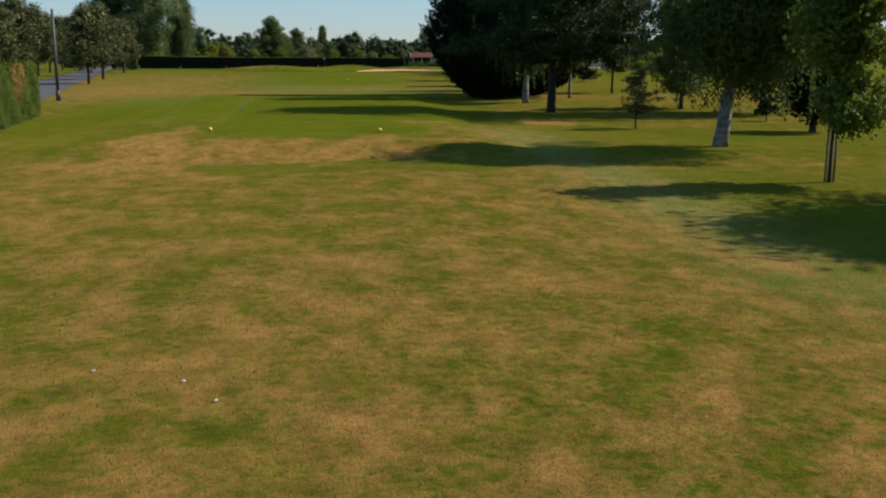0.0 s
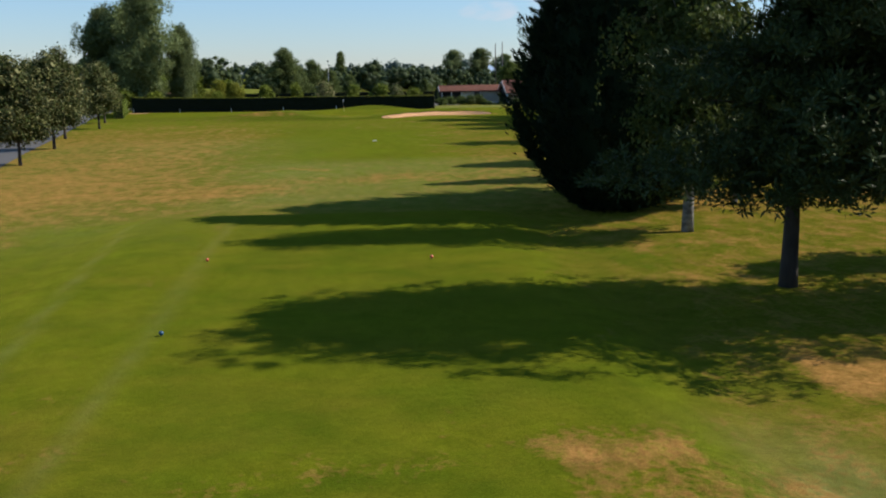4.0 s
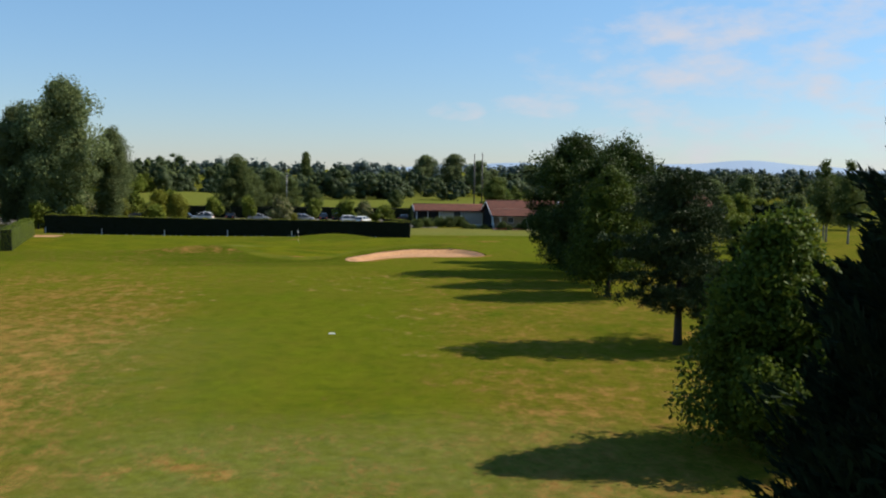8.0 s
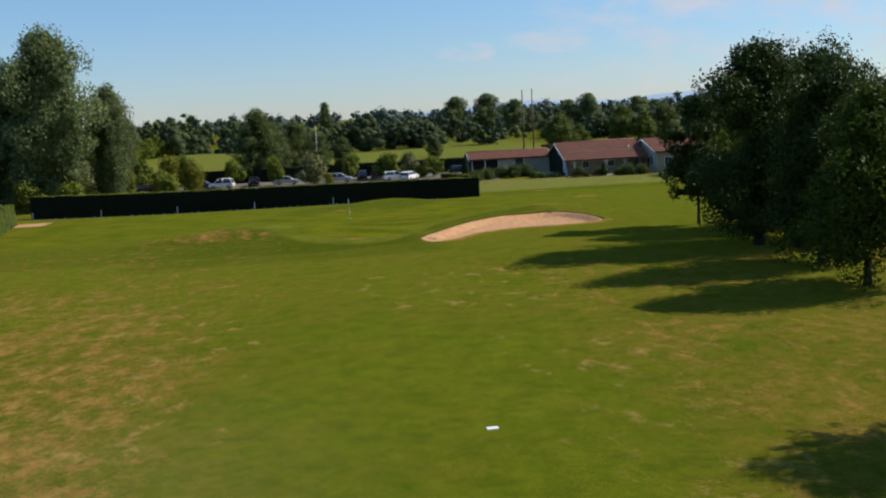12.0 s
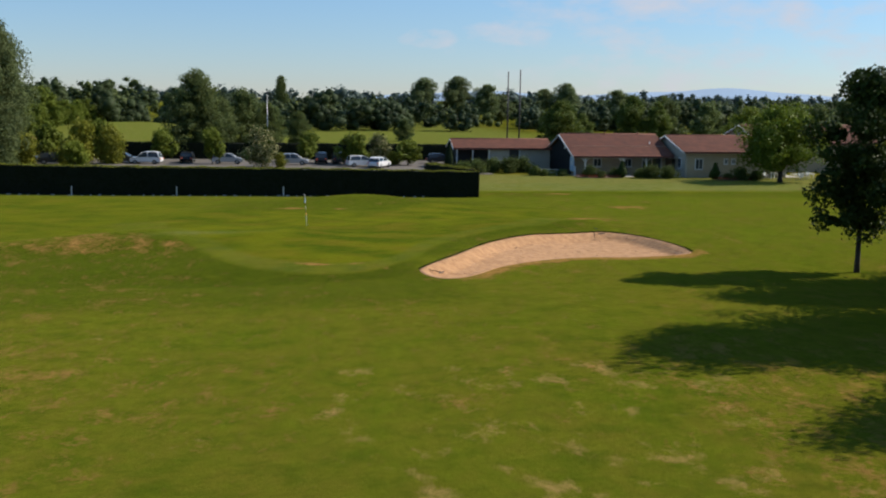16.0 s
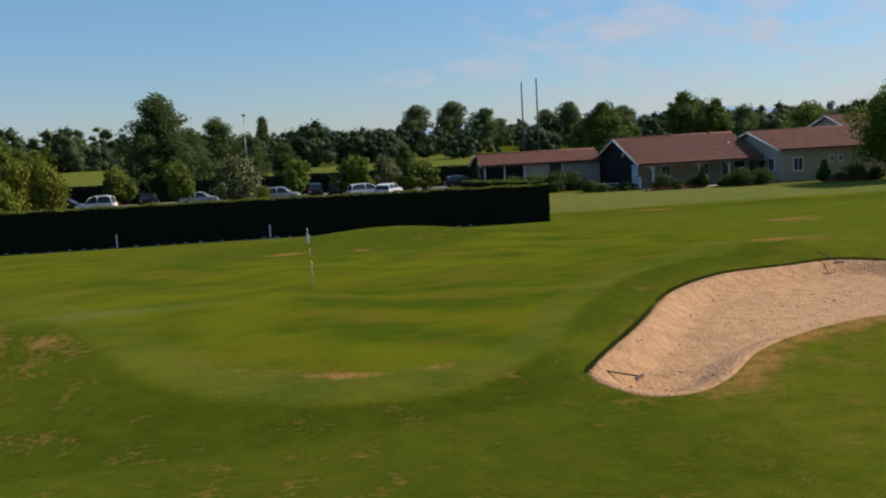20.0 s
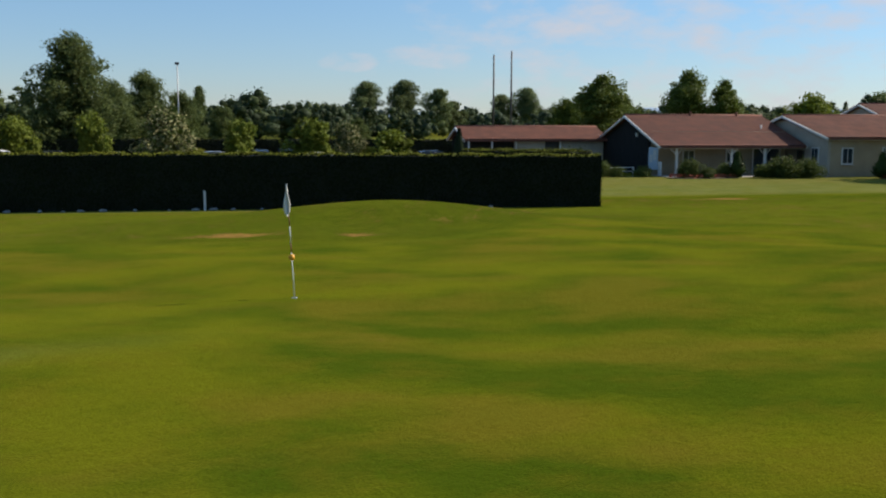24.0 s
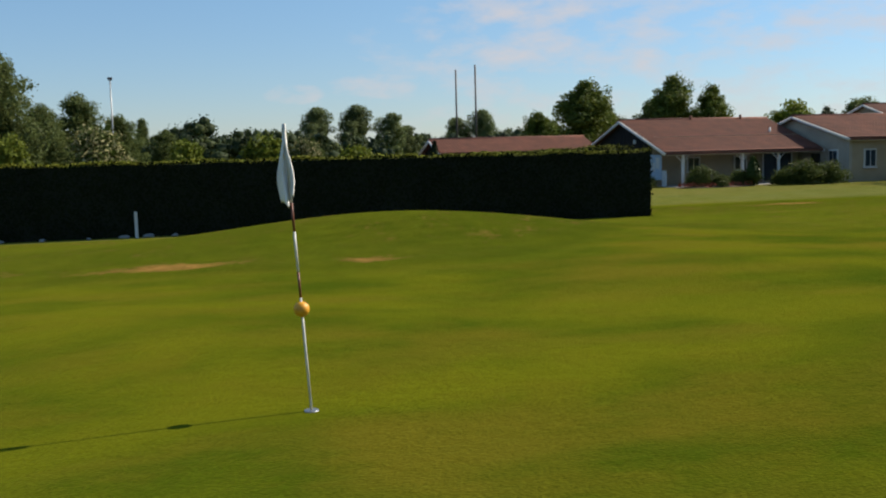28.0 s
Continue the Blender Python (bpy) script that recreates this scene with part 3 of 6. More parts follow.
def gz(x, y):
    return float(ground_z(np.array([x]), np.array([y]))[0])


def spread(lo, hi, core_lo, core_hi, step, grow=1.35):
    """Grid lines: even between the core limits, then ever wider."""
    mid = list(np.arange(core_lo, core_hi + step / 2, step))
    out, s, v = [], step, core_lo
    while v > lo:
        s *= grow
        v -= s
        out.append(max(v, lo))
    low = out[::-1]
    out, s, v = [], step, mid[-1]
    while v < hi:
        s *= grow
        v += s
        out.append(min(v, hi))
    return np.array(low + mid + out)


def road_x(y):
    """The road's right-hand edge."""
    return -22.9 - 0.19 * (np.maximum(y, -122.0) + 78.7)


gx, gy = spread(-3500, 3500, -48, 66, 0.7), spread(-3500, 4500, -196, 62, 0.7)
gx = np.unique(np.concatenate([gx, np.arange(4.25, 24.5, 0.25), np.arange(4.125, 10, 0.25), np.arange(-14.35, 4, 0.35)]))
gy = np.unique(np.concatenate([gy, np.arange(-19.75, 0, 0.25), np.arange(-18.875, -8, 0.25), np.arange(0.35, 17, 0.35)]))
GX, GY = np.meshgrid(gx, gy)
GZ = ground_z(GX, GY)
rows_n, cols_n = GX.shape
index = np.arange(rows_n * cols_n).reshape(rows_n, cols_n)
quads = np.stack([index[:-1, :-1], index[:-1, 1:], index[1:, 1:], index[1:, :-1]], -1).reshape(-1, 4)
ground_me = smooth(np_mesh("ground", np.stack([GX, GY, GZ], -1).reshape(-1, 3), quads))
# what grows where: worn and dry turf, the close-mown green, the longer collar
GX0, GY0 = GX, GY
GX, GY = GX0 + 0.55 * np.sin(GY0 * 0.9 + 0.7) + 0.4 * np.sin(GX0 * 1.3 + GY0 * 1.7) + 0.3 * np.sin(GX0 * 2.6 - GY0 * 0.8), GY0 + 0.6 * np.sin(GX0 * 0.8 + 0.3) + 0.45 * np.sin(GX0 * 1.9 + GY0 * 0.9) + 0.25 * np.sin(GX0 * 3.1 - GY0 * 1.4)
GX, GY = np.where(GY0 < -60, GX, GX0), np.where(GY0 < -60, GY, GY0)  # ragged edges to the worn strips
dry = 0.05 + 0.25 * rise(-GY, 141, 154) * (1 - 0.7 * rise(np.abs(GX - 3), 22, 60)) + 0.10 * rise(-GX, 3, 16) * rise(-GY, 30, 60)
dry = dry + 0.07 * soft_box(GX, GY, -14, 20, -110, -76, 14) + 0.10 * soft_box(GX, GY, 10, 40, -110, -30, 8)
dry = dry + 0.24 * soft_box(GX, GY, -3.5, 6.5, -150.3, -145.6, 2.4) + 0.36 * soft_box(GX, GY, -3.4, -1.9, -151, -140.5, 1.6) + 0.9 * hump(GX, GY, -3.5, -150.8, 0.9, 0.45, -20) + 0.9 * hump(GX, GY, -1.9, -152.3, 1.2, 0.45, -20) + 0.6 * hump(GX, GY, 0.3, -153.9, 0.9, 0.4)
dry = dry + 0.20 * soft_box(GX, GY, 6.2, 9.6, -147, -137.5, 2.0) - 0.22 * soft_box(GX, GY, -1.6, 6.2, -144.8, -137.5, 2.0) - 0.22 * soft_box(GX, GY, -1.8, 8.0, -137.5, -112, 3.0) - 0.30 * soft_box(GX, GY, -1.0, 8.5, -152.6, -150.8, 1.0) - 0.2 * soft_box(GX, GY, -10, -4.2, -136, -112, 3) - 0.20 * rise(GX, 9.5, 12.5) * soft_box(GX, GY, 0, 70, -190, -138, 6)
dry = dry + 0.40 * hump(GX, GY, 2.6, -138.3, 5.0, 0.9) + 0.2 * hump(GX, GY, 1.0, -135.4, 0.9, 0.5) + 0.26 * hump(GX, GY, 10.6, -141.5, 1.2, 3.5) + 0.75 * hump(GX, GY, 13.3, -135.2, 0.9, 1.3)
dry = dry + 0.07 * soft_box(GX, GY, -30, -6, -130, -8, 8) + 0.24 * hump(GX, GY, -4.8, -99.5, 4.0, 4.0) + 0.10 * hump(GX, GY, -14, -98, 5, 6) + 0.5 * hump(GX, GY, -0.6, -89.0, 1.3, 0.9) + 0.22 * hump(GX, GY, 5, -95.5, 5.0, 2.2)
dry = dry - 0.14 * soft_box(GX, GY, -5, 9, -84, -40, 6)
dry = dry + 0.26 * hump(GX, GY, -12.5, -7.6, 6.0, 2.0) + 0.85 * hump(GX, GY, -0.8, 10.7, 0.6, 0.5) + 0.30 * hump(GX, GY, -2.0, 10.9, 0.8, 0.5) + 0.45 * hump(GX, GY, 2.5, 10.4, 0.5, 0.4) + 0.40 * hump(GX, GY, 18.5, 1.2, 3.0, 1.0) + 0.50 * hump(GX, GY, 26, 13, 1.7, 0.9) + 0.75 * hump(GX, GY, 24.5, 28.6, 1.4, 0.8)
dry = dry + 0.17 * soft_box(GX, GY, 11.5, 40, -152, -104, 4) + 0.08 * soft_box(GX, GY, -30, -8, -110, -30, 8)
GX, GY = GX0, GY0
in_green, in_collar = inside(GX, GY, GREEN_EDGE), inside(GX, GY, COLLAR_EDGE)
# a worn ring where the mower turns at the front of the green
front = np.exp(-(((GX - 0.2) / 3.0) ** 2)) * (GY < -6)
dry = dry + 0.85 * np.exp(-(((in_green + 0.2) / 0.25) ** 2)) * front * (0.6 + 0.4 * np.sin(GX * 2.3 + 1.0))
dry = dry + 0.50 * np.exp(-(((inside_bunker(GX, GY) + 0.3) / 0.5) ** 2)) * rise(-GY, 9, 12) * rise(GX, 7, 9)
fine = np.maximum(rise(in_green, -0.15, 0.2), 0.62 * rise(in_collar, -0.2, 0.25))
fine = np.maximum(fine, 0.8 * rise(-np.hypot((GX - 33) / 16, (GY - 36) / 8), -1.06, -0.96))
fine = np.maximum(fine, 0.7 * soft_box(GX, GY, -40, -9.5, -4.5, 24, 2.0))
fine = np.maximum(fine, 0.35 * soft_box(GX, GY, -5.0, 8.0, -144, -112, 1.2))
dry = dry - 0.25 * fine * (GY > -50)
mow_line = np.interp(GX, [-40, -13.4, -6, 0, 5.3, 8], [-19.6, -18.9, -18.4, -17.8, -16.7, -15.5]) + 0.12 * np.sin(GX * 1.3)
long_zone = rise(GY - mow_line, -0.3, 0.6) * rise(-in_collar, -0.15, 0.4) * (1 - rise(GY, -9.0, -4.2)) * (1 - rise(GX, 4.5, 6.5)) * (0.55 + 0.45 * rise(GX, -22, -9))
long_zone = long_zone + soft_box(GX, GY, 5.5, 19, -12, 0.5, 2) * rise(-in_collar, -0.1, 0.25) * (0.35 + 0.5 * (1 - rise(-in_collar, 0.7, 2.2))) * rise(-inside_bunker(GX, GY), 0, 0.2)
long_zone = np.maximum(long_zone, 0.72 * soft_box(GX, GY, -16, 7, -23.5, -15.5, 3.0) * rise(-in_collar, -0.15, 0.4))
# behind the green, the uncut bank
long_zone = long_zone + 0.62 * rise(-in_collar + 1.2, 0, 0.5) * rise(-in_green, 0, 0.5) * soft_box(GX, GY, -7, 15, 6.5, 20, 4)
long_zone = long_zone + 0.45 * soft_box(GX, GY, 18, 60, 24, 31, 1.6)
long_zone = long_zone + 0.35 * hump(GX, GY, -11.5, -8.2, 6.5, 2.6, 8)
scorch = soft_box(GX, GY, -18, -3.2, -82, -40, 9) + 0.95 * soft_box(GX, GY, 4.8, 13.5, -72, -50, 5) + 1.05 * soft_box(GX, GY, 0.5, 12.5, -45.5, -33, 4) + 0.35 * soft_box(GX, GY, -16, 16, -40, -20, 6)
lush = 0.85 * np.maximum(soft_box(GX, GY, -10.5, 9.3, -136.0, -111.5, 3.0), soft_box(GX, GY, -2.8, 9.3, -145.0, -111.5, 1.4)) * (1 - 0.9 * soft_box(GX, GY, -3.3, -1.9, -151, -134.5, 1.2)) + 0.85 * soft_box(GX, GY, -4, 10, -100, -46, 9) + 0.50 * soft_box(GX, GY, -30, 30, -44, -16, 8) + 0.70 * soft_box(GX, GY, -32, 60, -16, 44, 8) + 0.8 * soft_box(GX, GY, -75, 60, 95, 330, 20)
# mower lines along the left of the tee
lush = lush - 0.45 * (np.exp(-(((GX + 4.9 + 0.10 * (GY + 128)) / 0.20) ** 2)) + np.exp(-(((GX + 1.9 + 0.02 * (GY + 128)) / 0.22) ** 2))) * soft_box(GX, GY, -9, 3, -140, -113, 3)
bank_x = np.interp(GY, [-170, -156, -142, -128], [11.2, 10.9, 10.6, 9.4])
pale = np.exp(-(((GX - bank_x) / 1.5) ** 2)) * rise(GY, -174, -160) * (1 - rise(GY, -141, -135)) + 0.35 * soft_box(GX, GY, -36, -4, -116, -60, 16) + 0.5 * soft_box(GX, GY, -4, 16, -108, -84, 8) + 0.75 * soft_box(GX, GY, 14, 70, 33, 58, 3) + 0.5 * soft_box(GX, GY, -75, 60, 95, 330, 20)
pale = pale + 0.3 * (np.exp(-(((GX + 4.9 + 0.10 * (GY + 128)) / 0.16) ** 2)) + 0.8 * np.exp(-(((GX + 1.9 + 0.02 * (GY + 128)) / 0.2) ** 2))) * soft_box(GX, GY, -9, 3, -140, -113, 3)
pale = pale + 0.10 * rise(in_collar, -0.2, 0.25) * (1 - rise(in_green, -0.1, 0.25)) * (GY < 4)
foot = (GY - (34.8 - 0.1701 * (GX + 40.2))) / 1.014  # metres north of the long hedge's line
pale = pale + 0.8 * rise(foot, -2.6, -1.2) * (1 - rise(foot, 0.3, 0.8)) * rise(GX, -42, -40) * (1 - rise(GX, 2, 15))
# the left mound's sunlit crest is put into the pale tone
pale = pale + 0.45 * hump(GX, GY, -6.2, -5.3, 3.2, 0.45, 22) + 0.04 * rise(in_collar, 0.0, 0.3) * (1 - rise(in_green, -0.3, 0.1)) * (GY < -9)
pale = np.clip(pale, 0, 1.1)
for name, values in (("lush", np.clip(lush, 0, 1)), ("pale", pale), ("scorch", np.clip(scorch, 0, 1)), ("dry", dry), ("fine", fine), ("long", np.clip(long_zone, 0, 1))):
    a = ground_me.attributes.new(name, "FLOAT", "POINT")
    a.data.foreach_set("value", values.ravel().astype(np.float32))
solo("ground", ground_me, M_TURF, "golf course turf, green with straw-coloured dry patches", "ground", kind="structure")


def sheet(name, material, label, category, xs, ys, keep=None, lift=0.02, kind="structure"):
    """A thin layer that follows the ground."""
    X, Y = np.meshgrid(xs, ys)
    if keep is not None:
        X, Y = keep(X, Y)
    Z = ground_z(X, Y) + lift
    i = np.arange(X.size).reshape(X.shape)
    q = np.stack([i[:-1, :-1], i[:-1, 1:], i[1:, 1:], i[1:, :-1]], -1).reshape(-1, 4)
    return solo(name, smooth(np_mesh(name, np.stack([X, Y, Z], -1).reshape(-1, 3), q)), material, label, category, kind=kind)


# bunker sand, a dished sheet from its centre line to the edge
cen = BUNKER_EDGE.mean(0)
turns = np.append(np.linspace(0, 0.985, 18), 1.0)
S, K = np.meshgrid(turns, np.arange(len(BUNKER_EDGE) + 1) % len(BUNKER_EDGE))
core = np.clip(BUNKER_EDGE[:, 0], 8.0, 20.5)
core = np.column_stack([core, np.interp(core, [8, 12, 16, 20.5], [-14.6, -10.2, -8.2, -7.4])])
P = core[K] * (1 - S[..., None]) + BUNKER_EDGE[K] * S[..., None]
SZ = ground_z(P[..., 0], P[..., 1]) + 0.055 * (1 - S ** 8) + 0.006 - 0.03 * (S > 0.999)
SZ = SZ + 0.016 * np.sin(P[..., 0] * 1.7 + 0.6 * np.sin(P[..., 1])) * np.cos(P[..., 1] * 1.3) * (S < 0.9)
ii = np.arange(S.size).reshape(S.shape)
qq = np.stack([ii[:-1, :-1], ii[:-1, 1:], ii[1:, 1:], ii[1:, :-1]], -1).reshape(-1, 4)
solo("bunker_sand", smooth(np_mesh("bunker_sand", np.stack([P[..., 0], P[..., 1], SZ], -1).reshape(-1, 3), qq)), M_SAND, "pale raked sand filling a kidney-shaped bunker", "bunker", kind="structure")

# turf lip overhanging the bunker's back, its shadow put into the dark colour
bm = bmesh.new()
out = [p - 0.04 * (p - cen) / np.linalg.norm(p - cen) for p in BUNKER_EDGE[34:76]]
tube(bm, [(p[0], p[1], gz(*p) + 0.02) for p in out], [0.01] + [0.016 + 0.007 * math.sin(2.7 * k) + 0.005 * math.sin(7.1 * k) for k in range(len(out) - 2)] + [0.01], 6)
solo("bunker_lip", bm, M_SOIL, "earthy turf edge at the back of the bunker, its shadow put into the dark colour", "bunker edge", kind="structure")

# the asphalt road along the left of the hole, and the car park behind the hedge
road_y = np.arange(-190, 60, 2.0)
sheet("road", M_ASPHALT, "grey asphalt access road beside the fairway", "road", np.array([0.0, 1.1, 2.2, 3.3, 4.4]), road_y, keep=lambda X, Y: (road_x(Y) - 4.4 + X, Y), lift=0.035)
sheet("car_park", M_GRAVEL, "pale gravelled car park behind a clipped hedge", "car park", np.arange(-62, 26, 2.0), np.arange(58, 98, 2.0), lift=0.03)
sheet("sand_path", M_SAND, "bare sandy patch at the end of the hedges", "path", np.linspace(-39, -34.5, 7), np.linspace(19, 24, 7), lift=0.02)
sheet("terrace", M_PAVE, "pale paved terrace in front of the clubhouse", "terrace", np.linspace(34, 64, 30), np.linspace(54.4, 58.6, 6), lift=0.03)


# ---- trees and hedges ----
def leaves(centers, axes, size, rng, droop=0.0, slim=0.55, along=None, tilt=0.55):
    """Leaf blades: a bent four-cornered blade at each centre, its face towards axes with a random turn, or its length along 'along'."""
    n = len(centers)
    nor = axes + rng.normal(0, tilt, (n, 3))
    nor /= np.linalg.norm(nor, axis=1, keepdims=True) + 1e-9
    u = np.cross(nor, rng.normal(0, 1, (n, 3)))
    if along is not None:
        u = along - nor * np.sum(along * nor, axis=1, keepdims=True) * 0.5
    u[:, 2] -= droop
    u /= np.linalg.norm(u, axis=1, keepdims=True) + 1e-9
    v = np.cross(nor, u)
    v /= np.linalg.norm(v, axis=1, keepdims=True) + 1e-9
    s = (size * rng.uniform(0.6, 1.35, n))[:, None]
    a = centers - u * s
    c = centers + u * s
    b = centers + v * s * slim + nor * s * 0.15
    d = centers - v * s * slim + nor * s * 0.15
    verts = np.stack([a, b, c, d], 1).reshape(-1, 3)
    return verts, np.arange(4 * n).reshape(n, 4)


def sprays(bases, dirs, lengths, per, size, rng, wide=0.28, slim=0.25):
    """Feathery shoots: blades set along each shoot, pointing outwards along it and thinning to its tip."""
    n = len(bases)
    k = np.repeat(np.arange(n), per)
    t = rng.uniform(0, 1, len(k)) ** 0.8
    off = rng.normal(0, 1, (len(k), 3)) * (wide * lengths[k] * (1.05 - t))[:, None]
    pos = bases[k] + dirs[k] * (lengths[k] * t)[:, None] + off
    along = dirs[k] + 0.9 * off / (lengths[k][:, None] * wide + 1e-6) * 0.45 + rng.normal(0, 0.22, (len(k), 3))
    return leaves(pos, rng.normal(0, 1, (len(k), 3)), size, rng, 0.0, slim, along)


def limb_mesh(base, top, radius, clumps, rng, limbs=9, lean=(0, 0)):
    """A tapered, slightly crooked trunk with limbs towards some clumps."""
    bm = bmesh.new()
    steps = 10
    pts = [(base[0] + lean[0] * k / steps + rng.normal(0, radius * 0.07) * (k > 1), base[1] + lean[1] * k / steps + rng.normal(0, radius * 0.07) * (k > 1), base[2] - 0.15 + (top - base[2] + 0.15) * k / steps) for k in range(steps + 1)]
    tube(bm, pts, [radius * (1.14 if k == 0 else 1.04 - 0.88 * k / steps) for k in range(steps + 1)], 9)
    order = rng.permutation(len(clumps))[:limbs]
    for i in order:
        c = clumps[i]
        k = min(steps - 1, max(2, int((c[2] * 0.88 - base[2]) / (top - base[2]) * steps)))
        p, q = Vector(pts[k]), Vector(c[:3])
        mid = p.lerp(q, 0.5) + Vector((rng.normal(0, 0.1), rng.normal(0, 0.1), 0.12 * (q - p).length))
        r = radius * (1.0 - 0.85 * k / steps) * 0.36
        tube(bm, [p, mid, q], [r, r * 0.6, r * 0.2], 5, caps=False)
    return bm


def make_tree(name, label, at, height, radius, bottom, leaf_m, seed, shape="round", bark=None, trunk_r=0.2, n_clumps=46, n_leaves=16000, size=0.11, droop=0.0, slim=0.55, group="", category="tree", limbs=9, clump=0.30, skew=(0, 0), shift=(0, 0), weep=0, blunt=0.9, plume=0.13, skyward=0.0):
    """A tree: tapered trunk with limbs, and a crown of many small blades in uneven clumps, or of feathery shoots."""
    rng = np.random.default_rng(seed)
    cl = []
    span = height - bottom

    def outline(h):
        if shape == "spruce":  # full skirt, drawn in at the ground
            return np.where(h < 0.28, 0.28 + 0.72 * np.sin(np.clip(h, 0, 0.28) / 0.28 * math.pi / 2) ** 0.8, (np.clip(1 - h, 0, 1) / 0.72) ** blunt) + 0.02
        return (1 - h) ** 0.8 + 0.05

    for k in range(n_clumps):
        h = rng.uniform(0, 1)
        if shape == "round":
            prof = math.sqrt(max(0.05, 1 - (2 * h - 0.85) ** 2 / 1.35))
        elif shape == "ovate":  # widest low down, drawn to a point
            prof = 0.75 + 0.25 * h / 0.3 if h < 0.3 else ((1 - h) / 0.7) ** (0.85 * blunt) + 0.06
        elif shape in ("cone", "spruce"):
            h = h ** 1.3
            prof = float(outline(h))
        elif shape == "column":
            prof = math.sqrt(max(0.08, 1 - (2 * h - 0.9) ** 2 / 1.3))
        elif shape == "pine":
            prof = (0.95 - 0.55 * h) * (0.75 + 0.5 * rng.uniform())
        else:
            prof = 0.9 - 0.45 * h
        a = rng.uniform(0, 2 * math.pi)
        rr = radius * prof * rng.uniform(0.45, 1.0) * (0.8 + 0.28 * math.sin(3 * a + seed))
        if shape == "ovate":
            rr = radius * prof * rng.uniform(0.25, 1.0) ** 0.5 * 0.86
        rr = min(rr, 0.92 * radius)
        size_c = radius * clump * rng.uniform(0.65, 1.35) * (0.55 + 0.45 * prof)
        if k % 3 == 0 and shape != "pine":  # full inside
            rr, size_c = rr * 0.42, size_c * 1.5
        tall = size_c * {"pine": 0.42, "column": 1.3}.get(shape, 0.8)
        cl.append((rr * math.cos(a) + skew[0] * h + shift[0], rr * math.sin(a) + skew[1] * h + shift[1], bottom + span * h * 0.97, size_c, tall))
    root = thing(name, label, category, (at[0], at[1], gz(at[0], at[1])), group=group)
    top = bottom + span * (0.95 if shape in ("cone", "spruce", "column") else 0.75)
    part("trunk", limb_mesh((0, 0, 0), top, trunk_r, cl, rng, limbs, (skew[0] * 0.7, skew[1] * 0.7)), bark or M_BARK, root)
    cla = np.array(cl)
    if shape in ("spruce", "cone"):
        per = 48
        m = n_leaves // per
        h = rng.uniform(0, 1, m) ** (1.25 if shape == "spruce" else 1.5)
        a = rng.uniform(0, 2 * math.pi, m)
        lobes = 1 + 0.05 * np.sin(5 * a + seed) + 0.04 * np.sin(9 * a + 7 * h)
        rr = radius * outline(h) * lobes * rng.uniform(0.80, 0.93, m)
        out = np.column_stack([np.cos(a), np.sin(a)])
        base = np.column_stack([out * rr[:, None], bottom + span * h * 0.94])
        up = np.where(h > 0.9, 2.0, 0.85) + rng.normal(0, 0.2, m)
        dirs = np.column_stack([out * 0.8, up if shape == "spruce" else 0.15 + 0.5 * h])
        dirs += rng.normal(0, 0.16, (m, 3))
        dirs /= np.linalg.norm(dirs, axis=1, keepdims=True)
        ln = (plume if shape == "spruce" else 0.22) * np.where(np.arange(m) % 5 == 0, 1.9, 1.0) * radius * rng.uniform(0.6, 1.3, m) * (0.45 + 0.55 * outline(h))
        v, f = sprays(base, dirs, ln, per, size, rng, 0.20, slim)
    else:
        per_c = cla[:, 3] ** 2
        pick = rng.choice(len(cla), n_leaves, p=per_c / per_c.sum())
        d = rng.normal(0, 1, (n_leaves, 3))
        if shape == "pine":
            d[:, 2] = np.abs(d[:, 2]) * 0.9 + 0.1 * d[:, 2]
        d /= np.linalg.norm(d, axis=1, keepdims=True)
        r = rng.uniform(0.35, 1.0, n_leaves) ** 0.5 * rng.uniform(0.85, 1.2, n_leaves) * np.exp(rng.normal(0, 0.09, n_leaves))
        odd = rng.uniform(0.72, 1.3, (len(cla), 3))[pick]
        c = cla[pick]
        pos = c[:, :3] + d * r[:, None] * odd * c[:, [3, 3, 4]]
        if shape == "pine":  # needles in tufts that point up and outwards
            cell = pos[rng.integers(0, n_leaves, n_leaves // 26)][rng.integers(0, n_leaves // 26, n_leaves)]
            pos = cell + rng.normal(0, 1, pos.shape) * (0.10, 0.10, 0.08) * (size / 0.075) + (0, 0, 0.03)
            d = (cell - (0, 0, bottom)) * (1, 1, 0.5)
            d /= np.linalg.norm(d, axis=1, keepdims=True) + 1e-6
            v, f = leaves(pos, rng.normal(0, 1, pos.shape), size, rng, 0.0, slim, (pos - cell) * 7 + d * 0.5 + (0, 0, 0.3))
        else:
            v, f = leaves(pos, d * (1 - 0.5 * skyward) + np.array([0, 0, skyward]), size, rng, droop, slim, None, 0.8 - 0.3 * skyward)
    packs_v, packs_f = [v], [f[v[:, 2].reshape(-1, 4).min(1) > 0.02]]
    # larger blades deep inside keep daylight from showing through
    inner = cla[rng.integers(0, len(cla), n_leaves // (5 if shape == "pine" else 9))]
    deep = 0.62
    ip = inner[:, :3] * (deep, deep, 0.97) + rng.normal(0, 0.30, (len(inner), 3)) * inner[:, [3, 3, 4]]
    iv, jf = leaves(ip, rng.normal(0, 1, (len(inner), 3)), size * 1.3 if shape == "pine" else max(size * 2.1, radius * 0.035), rng, 0.0, 0.35 if shape == "pine" else 0.7)
    packs_v.append(iv)
    packs_f.append(jf[iv[:, 2].reshape(-1, 4).min(1) > bottom * 0.95])
